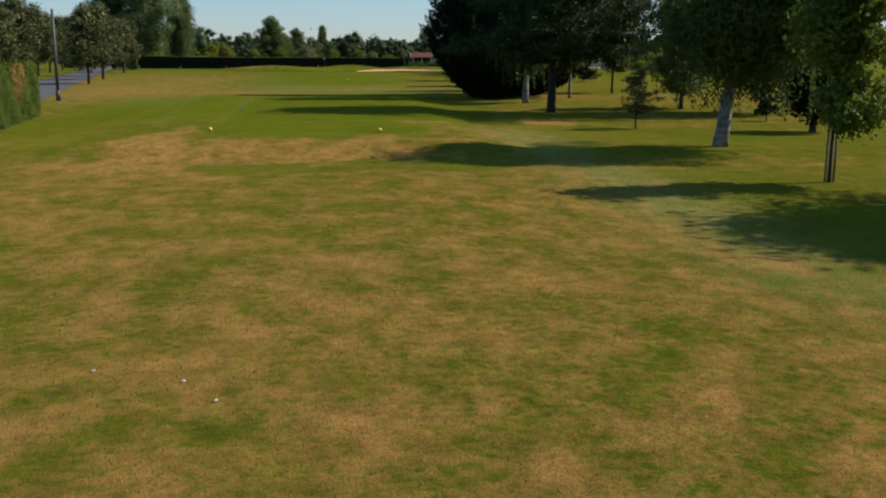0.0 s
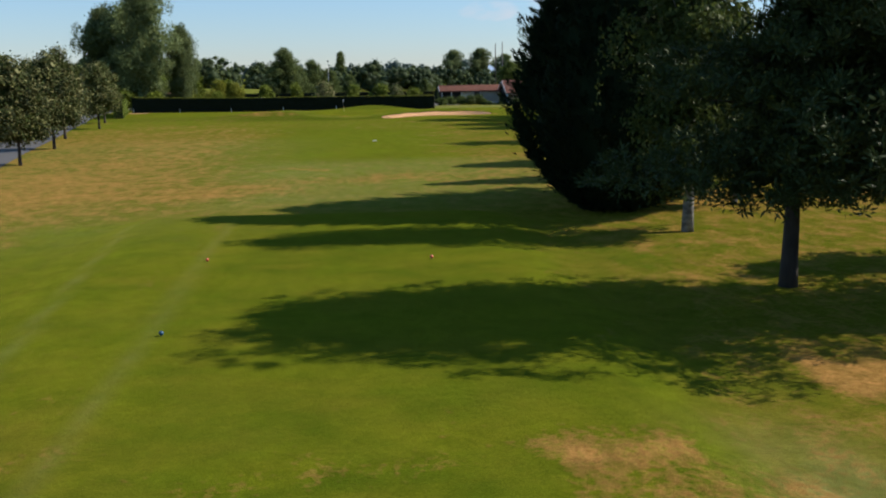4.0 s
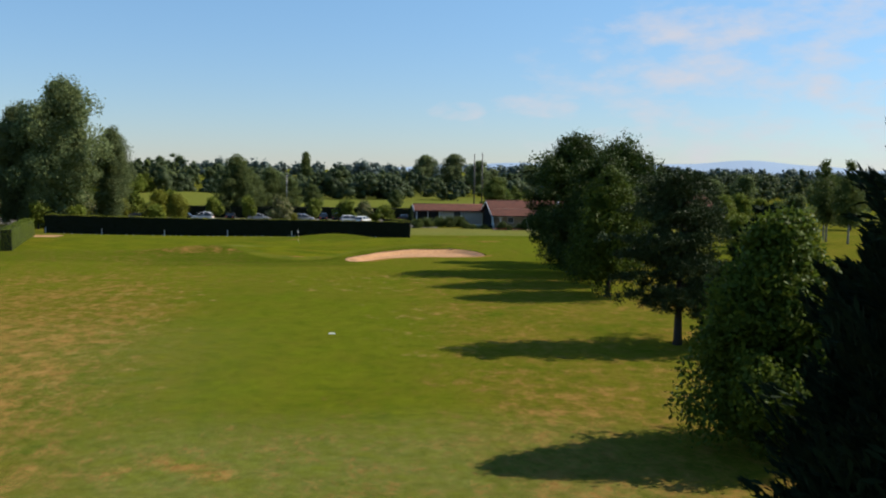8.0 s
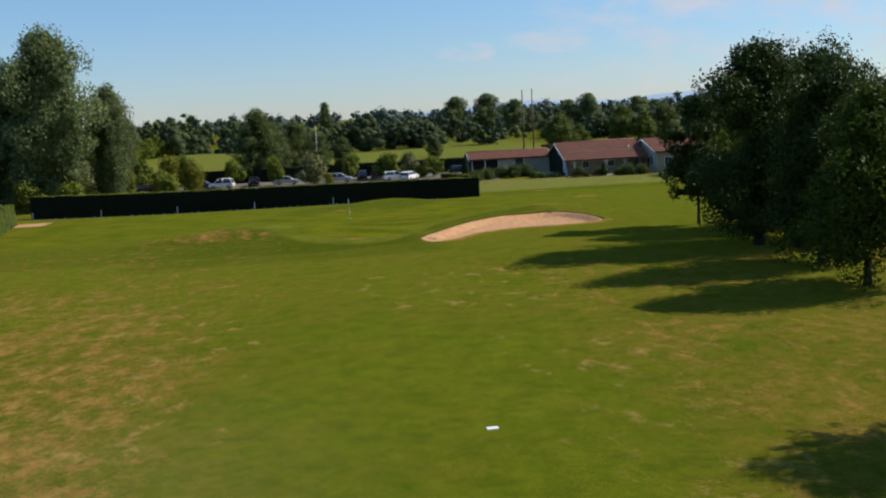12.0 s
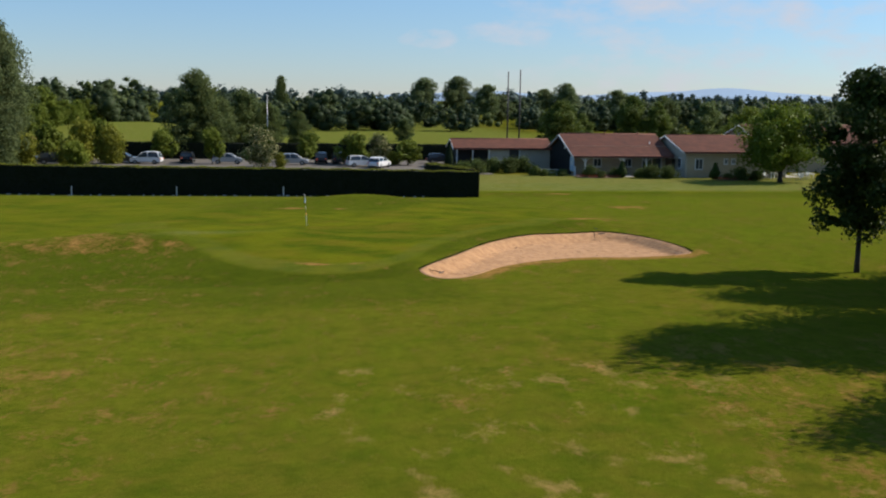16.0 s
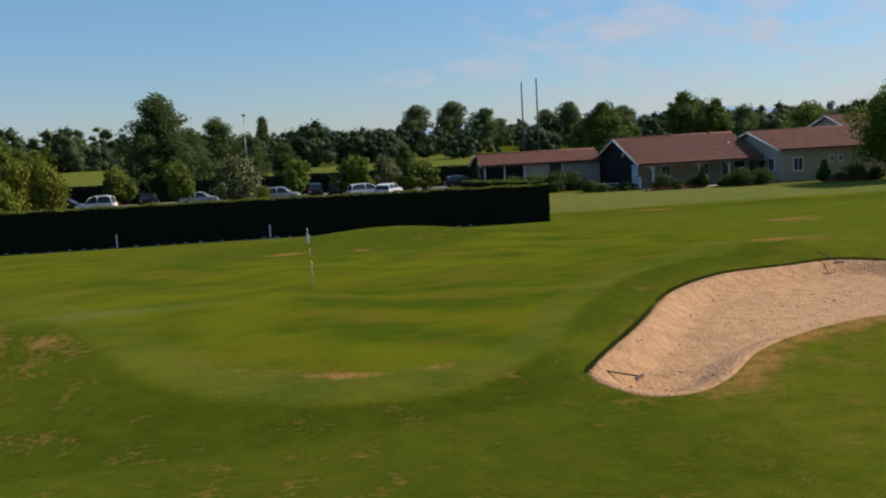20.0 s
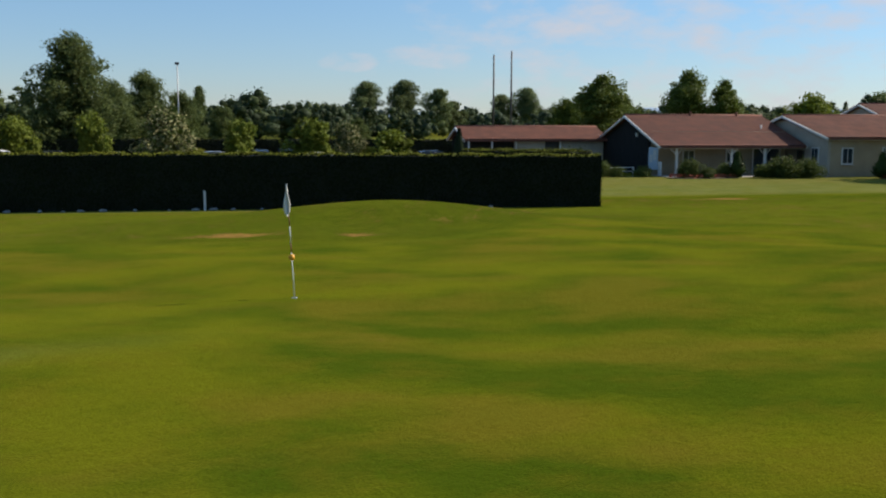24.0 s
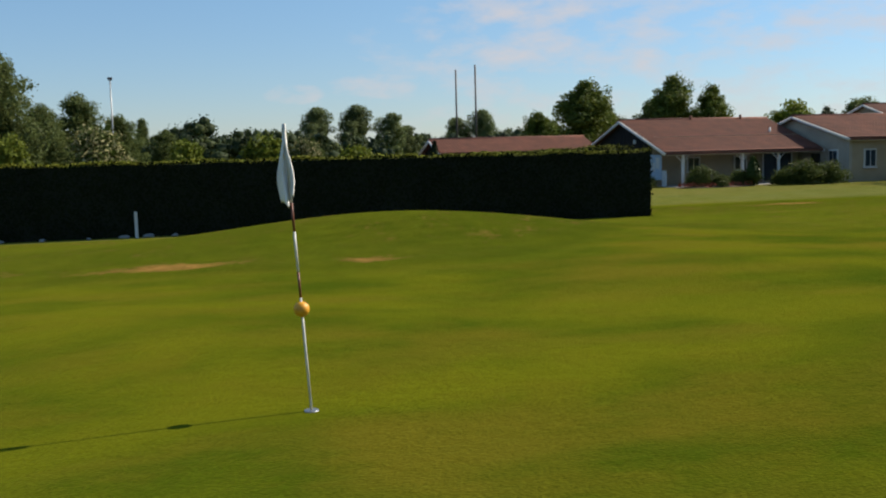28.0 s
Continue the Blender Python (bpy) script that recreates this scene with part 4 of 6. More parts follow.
    if weep:  # long hanging twigs
        low = cla[rng.integers(0, len(cla), weep)]
        a = rng.uniform(0, 2 * math.pi, weep)
        ln = rng.uniform(0.8, 2.2, weep)
        tip = np.column_stack([low[:, 0] + np.cos(a) * low[:, 3], low[:, 1] + np.sin(a) * low[:, 3], low[:, 2] - 0.3 * low[:, 4]])
        k = np.repeat(np.arange(weep), 34)
        hang = np.column_stack([rng.normal(0, 0.05, (len(k), 2)), -rng.uniform(0, 1, len(k)) * ln[k]])
        wv, wf = leaves(tip[k] + hang, rng.normal(0, 1, (len(k), 3)), size * 0.85, rng, 1.0, slim)
        packs_v.append(wv)
        packs_f.append(wf[wv[:, 2].reshape(-1, 4).min(1) > 1.0])
    if shape == "spruce":  # the dense needle mass inside
        hs, turn = np.meshgrid(np.linspace(0.0, 0.93, 12), np.arange(16) * math.pi / 8)
        mr = 0.76 * radius * outline(hs) * (1 + 0.05 * np.sin(5 * turn + seed))
        mv = np.stack([mr * np.cos(turn), mr * np.sin(turn), bottom + 0.1 + span * hs * 0.94], -1).reshape(-1, 3)
        g = np.arange(192).reshape(16, 12)
        packs_v.append(mv)
        packs_f.append(np.stack([g[:, :-1], np.roll(g, -1, 0)[:, :-1], np.roll(g, -1, 0)[:, 1:], g[:, 1:]], -1).reshape(-1, 4))
    base_i = np.cumsum([0] + [len(p) for p in packs_v[:-1]])
    part("crown", np_mesh("crown", np.concatenate(packs_v), np.concatenate([p + q for p, q in zip(packs_f, base_i)])), leaf_m, root)
    return root


def hedge(name, label, a, c, width, height, seed, per_m2=240, size=0.047, leaf_m=None, back_thin=False, top_m=None, core_m=None, flare=0.25, ruffle=0.32, grown=0.0):
    """A clipped hedge from a to c (plan): a dark core and a skin of small leaves, its faces slightly wavy."""
    rng = np.random.default_rng(seed)
    a, c = np.array(a, float), np.array(c, float)
    length = np.linalg.norm(c - a)
    along = (c - a) / length
    side = np.array([-along[1], along[0]])
    root = thing(name, label, "hedge", (a[0], a[1], 0))
    steps = max(2, int(length / 1.0))
    bm = bmesh.new()
    prev = None
    for k in range(steps + 1):
        p = along * length * k / steps
        z0 = gz(*(a + p)) - 0.1
        w, h = width / 2 - 0.07, height - 0.06 + 0.03 * math.sin(k * 1.7) + grown * (1 - k / steps)
        ring = [bm.verts.new((*(p + side * s * w), z)) for s, z in ((-1, z0), (1, z0), (0.96, z0 + 0.1 + h), (-0.96, z0 + 0.1 + h))]
        if prev:
            for j in range(4):
                bm.faces.new((prev[j], prev[(j + 1) % 4], ring[(j + 1) % 4], ring[j]))
        else:
            bm.faces.new(ring[::-1])
        prev = ring
    bm.faces.new(prev)
    part("core", bm, core_m or M_HEDGE_CORE, root)
    areas = [length * height, length * height, length * width, width * height, width * height]
    vs, ns = [], []
    for kind, area in enumerate(areas):
        n = int(area * per_m2 * (0.4 if kind == 1 and back_thin else 2.2 if kind == 2 and top_m else 1.0))
        s, t = rng.uniform(0, 1, n), rng.uniform(0, 1, n)
        if kind < 2:
            sg = -1 if kind == 0 else 1
            d, o, z = s * length, np.full(n, sg * width / 2.0), t * height
            nn = np.tile([side[0] * sg, side[1] * sg, flare], (n, 1))
        elif kind == 2:
            d, o, z = s * length, (t - 0.5) * width, np.full(n, height)
            nn = np.tile([0, 0, 1.0], (n, 1))
        else:
            d, o, z = np.full(n, 0.0 if kind == 3 else length), (s - 0.5) * width, t * height
            sg = -1 if kind == 3 else 1
            nn = np.tile([along[0] * sg, along[1] * sg, flare], (n, 1))
        wave = 0.05 * np.sin(d * 1.9 + z * 2.3) + 0.03 * np.sin(d * 5.1)
        o = o + np.sign(o) * wave * (kind < 2)
        z = z + (wave * 0.7 if kind == 2 else 0)
        xy = a + along * d[:, None] + side * o[:, None]
        zz = ground_z(xy[:, 0], xy[:, 1]) + z * (1 + grown / height * (1 - d / length))
        p = np.column_stack([xy - a, zz]) + rng.normal(0, 0.035, (n, 3))
        vs.append(p)
        ns.append(nn)
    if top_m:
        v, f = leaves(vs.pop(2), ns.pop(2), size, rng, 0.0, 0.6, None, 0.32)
        part("clipped_top", np_mesh("clipped_top", v, f), top_m, root, "clipped top, its sunlight put into the yellow-green leaf colour")
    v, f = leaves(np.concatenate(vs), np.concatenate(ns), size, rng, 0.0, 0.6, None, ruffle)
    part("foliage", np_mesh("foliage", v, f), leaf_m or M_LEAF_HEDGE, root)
    return root


hedge("clipped_hedge", "long dark clipped hedge behind the green", (-40.2, 34.8), (15.95, 25.25), 1.3, 2.36, 1, grown=0.5, back_thin=True, top_m=M_LEAF_HEDGE_SUNTOP, flare=0.0, ruffle=0.16)
hedge("clipped_hedge", "short clipped hedge turning back from the long hedge's end", (15.4, 26.2), (13.0, 37.5), 1.2, 2.55, 2, top_m=M_LEAF_HEDGE_SUNTOP, flare=0.0, ruffle=0.16)
hedge("clipped_hedge", "sunlit clipped hedge beside the road", (-32.6, -7.4), (-39.0, 22.5), 1.3, 2.45, 3, per_m2=150, size=0.06, leaf_m=M_LEAF_HEDGE_SUN)
hedge("clipped_hedge", "sunlit clipped hedge with a brown dead patch near the tee", (-10.8, -141.5), (-12.4, -128.6), 1.2, 2.7, 4, per_m2=420, leaf_m=M_LEAF_TEE_SUN, core_m=M_TEE_CORE_SUN, ruffle=0.2)
hedge("clipped_hedge", "dark clipped hedge at the back of the car park", (-64, 89), (33.0, 85.5), 1.4, 2.45, 5, per_m2=60, size=0.09)

# the dead brown patch in the hedge beside the tee
r3 = np.random.default_rng(6)
n = 800
t3 = np.clip(r3.normal(0.62, 0.06, n), 0, 1)
pts = np.column_stack([np.full(n, -10.8) - 1.6 * t3 + 0.66, -141.5 + 12.9 * t3, np.clip(r3.normal(2.0, 0.40, n), 0.6, 2.68) - 0.0])
v, f = leaves(pts, np.tile([1.0, 0, 0.2], (n, 1)), 0.045, r3, 0.0, 0.6)
M_DEAD = leaf_mat("dead_hedge_leaves", (0.20, 0.085, 0.025), (0.33, 0.16, 0.05), 0.05)
hedge_tee = [o for o in bpy.data.objects if o.name.startswith("clipped_hedge")][3]
dead = part("dead_patch", np_mesh("dead_patch", v, f), M_DEAD, hedge_tee, "brown dead foliage")
tagged(dead, kind="stuff")
dead.matrix_parent_inverse = hedge_tee.matrix_basis.inverted()

# pale stones along the foot of the long hedge
M_STONE = mat("pale_stone", (0.34, 0.33, 0.30), 0.9, color2=(0.24, 0.23, 0.21), scale=6, bump=0.4)
stone_me = None
for k in range(44):
    u = (k + 0.5 + 0.3 * math.sin(k * 5.1)) / 44
    x, y = -38.5 + 50.0 * u, 34.8 - 9.5 * (-38.5 + 40.2 + 50.0 * u) / 55.8 - 0.85
    if stone_me is None:
        bm = ball(0.17, (0, 0, 0.04), (1.5, 0.8, 0.6), 2)
        for vert in bm.verts:
            vert.co += Vector((0.02 * math.sin(vert.co.z * 40), 0.02 * math.sin(vert.co.x * 31), 0.015 * math.sin(vert.co.y * 37)))
        stone_me = bpy.data.meshes.new("edging_stone")
        bm.to_mesh(stone_me)
        bm.free()
        stone_me.materials.append(M_STONE)
    st = new("edging_stone", stone_me)
    st.matrix_basis = pose(x, y, gz(x, y), 0, 0, 40 * k) @ Matrix.Scale(0.45 + 0.4 * abs(math.sin(k * 2.3)), 4)
    tagged(st, "pale stone lying at the foot of the hedge", "stone", "stones along the hedge")

TREES = [
    # beside the tee and the fairway
    ("birch_tree", "white-barked birch with drooping leafy branches beside the tee", (17.3, -146.0), 9.8, 4.2, 3.0, M_LEAF_BIRCH, 11, dict(shape="round", bark=M_BIRCH, trunk_r=0.27, droop=1.2, n_clumps=100, n_leaves=54000, size=0.082, clump=0.20, weep=300, skew=(1.3, -0.6), shift=(0.2, -1.4))),
    ("young_tree", "young light green tree tied to two wooden stakes", (16.5, -155.7), 6.1, 1.7, 1.6, M_LEAF_SAPLING, 12, dict(trunk_r=0.055, n_clumps=60, n_leaves=9500, size=0.078, clump=0.24, skyward=0.35, shift=(0, -0.6))),
    ("broadleaf_tree", "leafy green tree casting a broad shade on the grass", (25.9, -161.2), 10.6, 4.9, 1.8, M_LEAF_MID, 13, dict(n_clumps=90, n_leaves=30000, size=0.145, clump=0.34)),
    ("small_conifer", "small dark conifer standing in the grass", (16.6, -137.9), 2.75, 1.2, 0.65, M_LEAF_PINE, 14, dict(shape="pine", trunk_r=0.045, n_clumps=30, n_leaves=6500, size=0.045, slim=0.25, clump=0.34, limbs=12)),
    ("small_conifer", "tiny dark conifer standing in the grass", (24.6, -133.5), 1.4, 0.6, 0.3, M_LEAF_PINE, 15, dict(shape="cone", trunk_r=0.04, n_clumps=24, n_leaves=2500, size=0.05)),
    ("dark_shrub", "low dark spreading conifer on the grass", (23.8, -140.0), 2.8, 2.0, 0.9, M_LEAF_DARK, 16, dict(trunk_r=0.16, n_clumps=30, n_leaves=8000, size=0.08)),
    ("broadleaf_tree", "small light green broadleaf tree on a slim trunk", (24.0, -122.7), 7.6, 2.3, 1.4, M_LEAF_FAR, 17, dict(trunk_r=0.13, n_leaves=10000, size=0.11)),
    ("pine_tree", "dark pine with spreading branches beside the tee", (15.3, -126.0), 12.3, 5.7, 2.8, M_LEAF_PINE, 18, dict(shape="pine", trunk_r=0.25, n_clumps=240, n_leaves=130000, size=0.098, slim=0.27, clump=0.27, limbs=30, shift=(0.3, -2.4))),
    # no tree is made out here; added to shade the grass by the pine
    ("broadleaf_tree", "dark leafy tree added beyond the pine for its shade", (27.0, -127.6), 11.6, 4.2, 1.8, M_LEAF_MID, 38, dict(trunk_r=0.22, n_clumps=60, n_leaves=22000, size=0.125)),
    ("birch_tree", "white-barked birch standing between dark conifers", (15.6, -116.3), 14.2, 2.9, 2.2, M_LEAF_BIRCH, 19, dict(bark=M_BIRCH, trunk_r=0.22, droop=0.8, n_clumps=80, n_leaves=26000, size=0.095, clump=0.3, weep=120)),
    ("birch_tree", "slim birch with a pale trunk on the grass", (20.2, -109.3), 9.0, 2.2, 2.2, M_LEAF_BIRCH, 20, dict(bark=M_BIRCH, trunk_r=0.12, droop=0.6, n_leaves=9000, size=0.09)),
    ("broadleaf_tree", "slim green tree on the grass behind the conifers", (25.7, -101.0), 8.5, 2.4, 2.4, M_LEAF_MID, 21, dict(trunk_r=0.11, n_leaves=9000)),
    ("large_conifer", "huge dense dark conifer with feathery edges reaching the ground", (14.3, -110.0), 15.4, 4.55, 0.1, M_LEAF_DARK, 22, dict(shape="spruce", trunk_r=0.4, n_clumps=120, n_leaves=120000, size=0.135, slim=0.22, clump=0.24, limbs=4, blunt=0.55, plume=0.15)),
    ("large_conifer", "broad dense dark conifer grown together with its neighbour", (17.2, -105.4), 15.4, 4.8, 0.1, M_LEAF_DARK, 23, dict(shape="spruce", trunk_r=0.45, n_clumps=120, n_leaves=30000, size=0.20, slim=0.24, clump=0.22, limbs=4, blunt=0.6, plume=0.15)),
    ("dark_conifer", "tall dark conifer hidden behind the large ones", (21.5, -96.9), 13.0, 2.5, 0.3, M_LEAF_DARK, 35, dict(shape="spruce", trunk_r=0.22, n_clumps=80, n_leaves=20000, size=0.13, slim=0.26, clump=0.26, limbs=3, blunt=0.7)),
    ("maple_tree", "green maple with lit leaf tips beside the fairway", (19.9, -88.5), 8.5, 3.9, 0.5, M_LEAF_MAPLE, 24, dict(shape="ovate", trunk_r=0.2, n_clumps=110, n_leaves=44000, size=0.105, clump=0.25)),
    ("pine_tree", "dark pine with flat spreading tiers on a bare trunk", (24.2, -67.2), 10.0, 4.5, 1.9, M_LEAF_PINE, 25, dict(shape="pine", trunk_r=0.26, n_clumps=110, n_leaves=60000, size=0.09, slim=0.30, clump=0.26, limbs=24)),
    ("dark_conifer", "dark conical spruce among the trees", (28.9, -68.2), 8.4, 3.3, 0.4, M_LEAF_DARK, 26, dict(shape="cone", trunk_r=0.2, n_clumps=90, n_leaves=22000, size=0.12, slim=0.3, clump=0.26, limbs=4)),
    ("maple_tree", "green maple on a short trunk beside the fairway", (26.3, -45.6), 10.2, 4.4, 1.4, M_LEAF_MAPLE, 27, dict(shape="ovate", trunk_r=0.22, n_clumps=110, n_leaves=38000, size=0.105, clump=0.23)),
    ("broadleaf_tree", "large dark round-headed tree beside the bunker", (27.4, -30.0), 13.2, 5.4, 1.4, M_LEAF_MID, 28, dict(trunk_r=0.36, n_clumps=120, n_leaves=56000, size=0.11, clump=0.23)),
    ("broadleaf_tree", "dark green tree in a tight group of trees", (27.6, -38.3), 11.4, 4.6, 1.3, M_LEAF_MID, 29, dict(trunk_r=0.28, n_clumps=75, n_leaves=36000, size=0.105, clump=0.26)),
    ("broadleaf_tree", "dark green tree at the back of the group", (32.4, -29.0), 12.6, 4.7, 2.0, M_LEAF_MID, 30, dict(trunk_r=0.28, n_clumps=70, n_leaves=26000, size=0.125)),
    ("broadleaf_tree", "slender green tree on a bare thin trunk by the bunker", (27.9, -17.4), 10.2, 2.8, 2.4, M_LEAF_MID, 31, dict(trunk_r=0.14, n_clumps=42, n_leaves=15000, size=0.115, clump=0.26)),
    # added behind the group so that the shade on the grass joins up
    ("broadleaf_tree", "broad dark tree added at the back of the bunker group for its shade", (34.0, -21.5), 12.6, 5.4, 1.5, M_LEAF_MID, 36, dict(trunk_r=0.3, n_clumps=70, n_leaves=24000, size=0.14, clump=0.25)),
    ("dark_conifer", "dark conifer with upswept branches at the back of the group", (36.6, -29.0), 11.2, 3.2, 0.8, M_LEAF_PINE, 37, dict(shape="cone", trunk_r=0.24, n_clumps=90, n_leaves=22000, size=0.13, slim=0.3, clump=0.26, limbs=4)),
    # along the road
    ("flowering_tree", "small round roadside tree with pale blossom", (-21.1, -82.2), 7.1, 2.6, 1.7, M_LEAF_FLOWER, 32, dict(trunk_r=0.13, n_clumps=56, n_leaves=12000, size=0.105, clump=0.27)),
    # by the clubhouse
    ("broadleaf_tree", "bright green sunlit tree in front of the clubhouse terrace", (56.6, 46.0), 9.0, 5.9, 2.3, M_LEAF_LIGHT, 33, dict(trunk_r=0.3, n_clumps=110, n_leaves=26000, size=0.16, clump=0.22)),
    ("poplar_tree", "tall grey-green poplar with an uneven crown behind the road", (-41.5, 49.0), 24.6, 8.4, 1.6, M_LEAF_GREY, 34, dict(shape="column", trunk_r=0.5, n_clumps=230, n_leaves=48000, size=0.21, clump=0.17)),
]
made = {}
for name, label, at, h, r, b, m, seed, more in TREES:
    made[seed] = make_tree(name, label, at, h, r, b, m, seed, **more)
part("stake", tubed([(0.15, 0.06, -0.2), (0.15, 0.06, 1.9)], [0.035, 0.032]), M_STAKE, made[12])
part("stake", tubed([(-0.15, -0.06, -0.2), (-0.15, -0.06, 1.9)], [0.035, 0.032]), M_STAKE, made[12])


def plant(src, x, y, scale=1.0, tall=1.0, turn=0.0, label="", group="", dz=0.0):
    m = pose(x, y, gz(x, y) + dz, 0, 0, turn) @ Matrix.Diagonal((scale, scale, scale * tall, 1))
    ob = copy_thing(src, m)
    return tagged(ob, label, group=group)


# more roadside trees, both sides
for k, (x, y, s) in enumerate(((-23.3, -67.4, 0.95), (-26.8, -52.6, 1.0), (-28.3, -34.3, 0.95), (-31.2, -20.5, 0.9), (-29.8, -92.0, 1.1), (-31.0, -78.0, 1.05), (-33.4, -64.0, 1.1), (-35.8, -49.0, 1.0), (-39.0, -33.0, 1.05), (-42.0, -16.0, 1.0), (-26.5, -108.0, 1.15))):
    plant(made[32], x, y, 1.14 * s, 1.0 + 0.06 * math.sin(k * 2.1), 47 * k, "small round roadside tree with pale blossom", "trees along the road")
tagged(made[32], group="trees along the road")
# tall trees behind the left hedge
for k, (x, y, s, tall) in enumerate(((-49.5, 52.0, 0.90, 0.92), (-34.4, 54.0, 0.55, 1.25), (-56.0, 40.0, 0.55, 0.8), (-62.0, 30.0, 0.5, 0.85), (-66.0, 8.0, 0.45, 0.85))):
    plant(made[34], x, y, s, tall, 60 * k + 20, "tall grey-green poplar in a group beside the road", "poplars beside the road")
tagged(made[34], group="poplars beside the road")
# bushes and small trees of the car park
bush = make_tree("round_shrub", "round green shrub with lit leaf tips in the car park", (-29.0, 66.0), 3.4, 1.75, 0.7, M_LEAF_YOUNG, 40, skyward=0.4, trunk_r=0.1, n_clumps=30, n_leaves=5000, size=0.14, category="shrub", group="shrubs in the car park", limbs=5)
bloom = make_tree("flowering_tree", "round car park tree covered in white blossom", (-5.6, 69.0), 4.9, 3.1, 0.7, M_LEAF_BLOSSOM, 41, skyward=0.5, trunk_r=0.12, n_clumps=36, n_leaves=6500, size=0.14, group="small trees in the car park", limbs=6)
gold = make_tree("golden_shrub", "wide golden-green shrub at the edge of the car park", (-30.4, 72.0), 3.0, 2.6, 0.15, M_LEAF_GOLD, 42, trunk_r=0.1, n_clumps=44, n_leaves=6500, size=0.13, category="shrub", group="golden shrubs", limbs=5)
for k, (x, y, s, t) in enumerate(((12.7, 75.2, 0.5, 1.25), (-3.2, 70.0, 0.42, 1.5), (-26.6, 75.4, 0.95, 1.75), (-31.0, 78.5, 1.05, 1.8), (-36.5, 72.0, 0.9, 1.5), (-41.0, 64.0, 0.85, 1.1), (-45.5, 61.0, 0.9, 1.1), (-49.5, 66.0, 0.8, 1.0), (17.6, 68.5, 0.45, 0.6))):
    plant(gold, x, y, s, t, 70 * k + 15, group="golden shrubs")
for k, (x, y, s, t) in enumerate(((-12.7, 75.6, 0.95, 1.5), (-20.0, 79.5, 1.1, 1.2), (-28.6, 80.0, 1.2, 1.4), (0.6, 80.0, 1.05, 1.2), (7.1, 74.4, 1.40, 0.92), (14.7, 74.5, 1.30, 0.78), (-36.2, 82.5, 1.35, 1.1), (-38.5, 47.0, 1.1, 1.0), (-44.0, 44.0, 1.3, 1.0), (-54.0, 82.0, 1.3, 1.1))):
    plant(bush, x, y, s, t, 50 * k, group="shrubs in the car park")
for k, (x, y, s, t) in enumerate(((10.8, 76.6, 0.72, 1.12), (-46.0, 82.0, 0.95, 1.1))):
    plant(bloom, x, y, s, t, 70 * k, group="small trees in the car park")
plant(made[35], 19.5, 67.0, 0.31, 1.0, 40, "small dark conifer at the end of the shed")
# trees behind the car park and the clubhouse
mid_far = make_tree("broadleaf_tree", "dark green broadleaf tree far across the grass", (134.0, 118.0), 11.0, 4.4, 1.3, M_LEAF_FAR, 54, trunk_r=0.28, skyward=0.5, n_clumps=60, n_leaves=7000, size=0.25, clump=0.26, group="trees right of the fairway", limbs=4)
mid_tree = make_tree("broadleaf_tree", "dark green broadleaf tree behind the car park", (-16.4, 91.5), 13.2, 6.4, 0.5, M_LEAF_FAR, 50, shape="ovate", blunt=0.55, trunk_r=0.3, skyward=0.5, n_clumps=150, n_leaves=24000, size=0.165, clump=0.17, group="trees behind the car park", limbs=5)
tall_tree = make_tree("poplar_tree", "grey-green tall tree on a bare trunk", (43.5, 286.0), 16.6, 6.0, 5.0, M_LEAF_GREY, 51, shape="round", trunk_r=0.25, skyward=0.55, n_clumps=70, n_leaves=14000, size=0.25, clump=0.25, group="tall trees behind the clubhouse", limbs=8)
light_tree = make_tree("broadleaf_tree", "light green broadleaf tree in the distance", (-66.0, 176.0), 9.5, 4.6, 1.0, M_LEAF_YOUNG, 52, trunk_r=0.25, skyward=0.5, n_clumps=60, n_leaves=8500, size=0.225, clump=0.25, group="light trees left of the range", limbs=4)
spire = make_tree("lombardy_poplar", "narrow spire-shaped poplar in the distance", (-10.2, 425.0), 18.6, 3.2, 1.0, M_LEAF_FAR, 53, shape="column", trunk_r=0.3, n_clumps=50, n_leaves=5000, size=0.4, clump=0.5, limbs=3)
for k, (x, y, s, t) in enumerate(((-14.5, 112.0, 0.70, 1.0), (-11.0, 118.0, 0.80, 1.02), (-6.5, 120.0, 0.66, 0.95), (-1.0, 132.0, 0.55, 0.9), (22.0, 150.0, 0.42, 0.9), (88.0, 116.0, 0.7, 0.9), (104.0, 122.0, 0.8, 0.9), (78.0, 140.0, 0.9, 0.9), (92.0, 150.0, 0.8, 0.9), (120.0, 140.0, 0.9, 0.9), (76.0, 70.0, 0.7, 0.8), (108.0, 62.0, 0.75, 0.8), (70.0, 10.0, 0.7, 0.8), (84.0, -6.0, 0.8, 0.9), (62.0, -30.0, 0.75, 0.9), (74.0, -46.0, 0.8, 0.9), (58.0, -70.0, 0.7, 0.9), (70.0, -92.0, 0.9, 0.9), (48.0, -110.0, 0.7, 0.9), (62.0, -128.0, 0.8, 0.9), (52.0, -150.0, 0.8, 0.9))):
    near = y > 90 and x < 75
    plant(mid_tree if near else mid_far, x, y, s if near else 1.15 * s, t, 37 * k, group="trees behind the car park" if near else "trees right of the fairway")
for k, (x, y, s, t) in enumerate(((55.8, 287.0, 1.04, 1.0), (66.4, 284.0, 0.88, 1.0), (75.0, 300.0, 0.75, 0.9), (97.5, 290.0, 0.95, 0.98), (90.5, 296.0, 0.85, 0.95), (119.0, 296.0, 0.9, 0.9))):
    plant(tall_tree, x, y, s, t, 51 * k, group="tall trees behind the clubhouse")
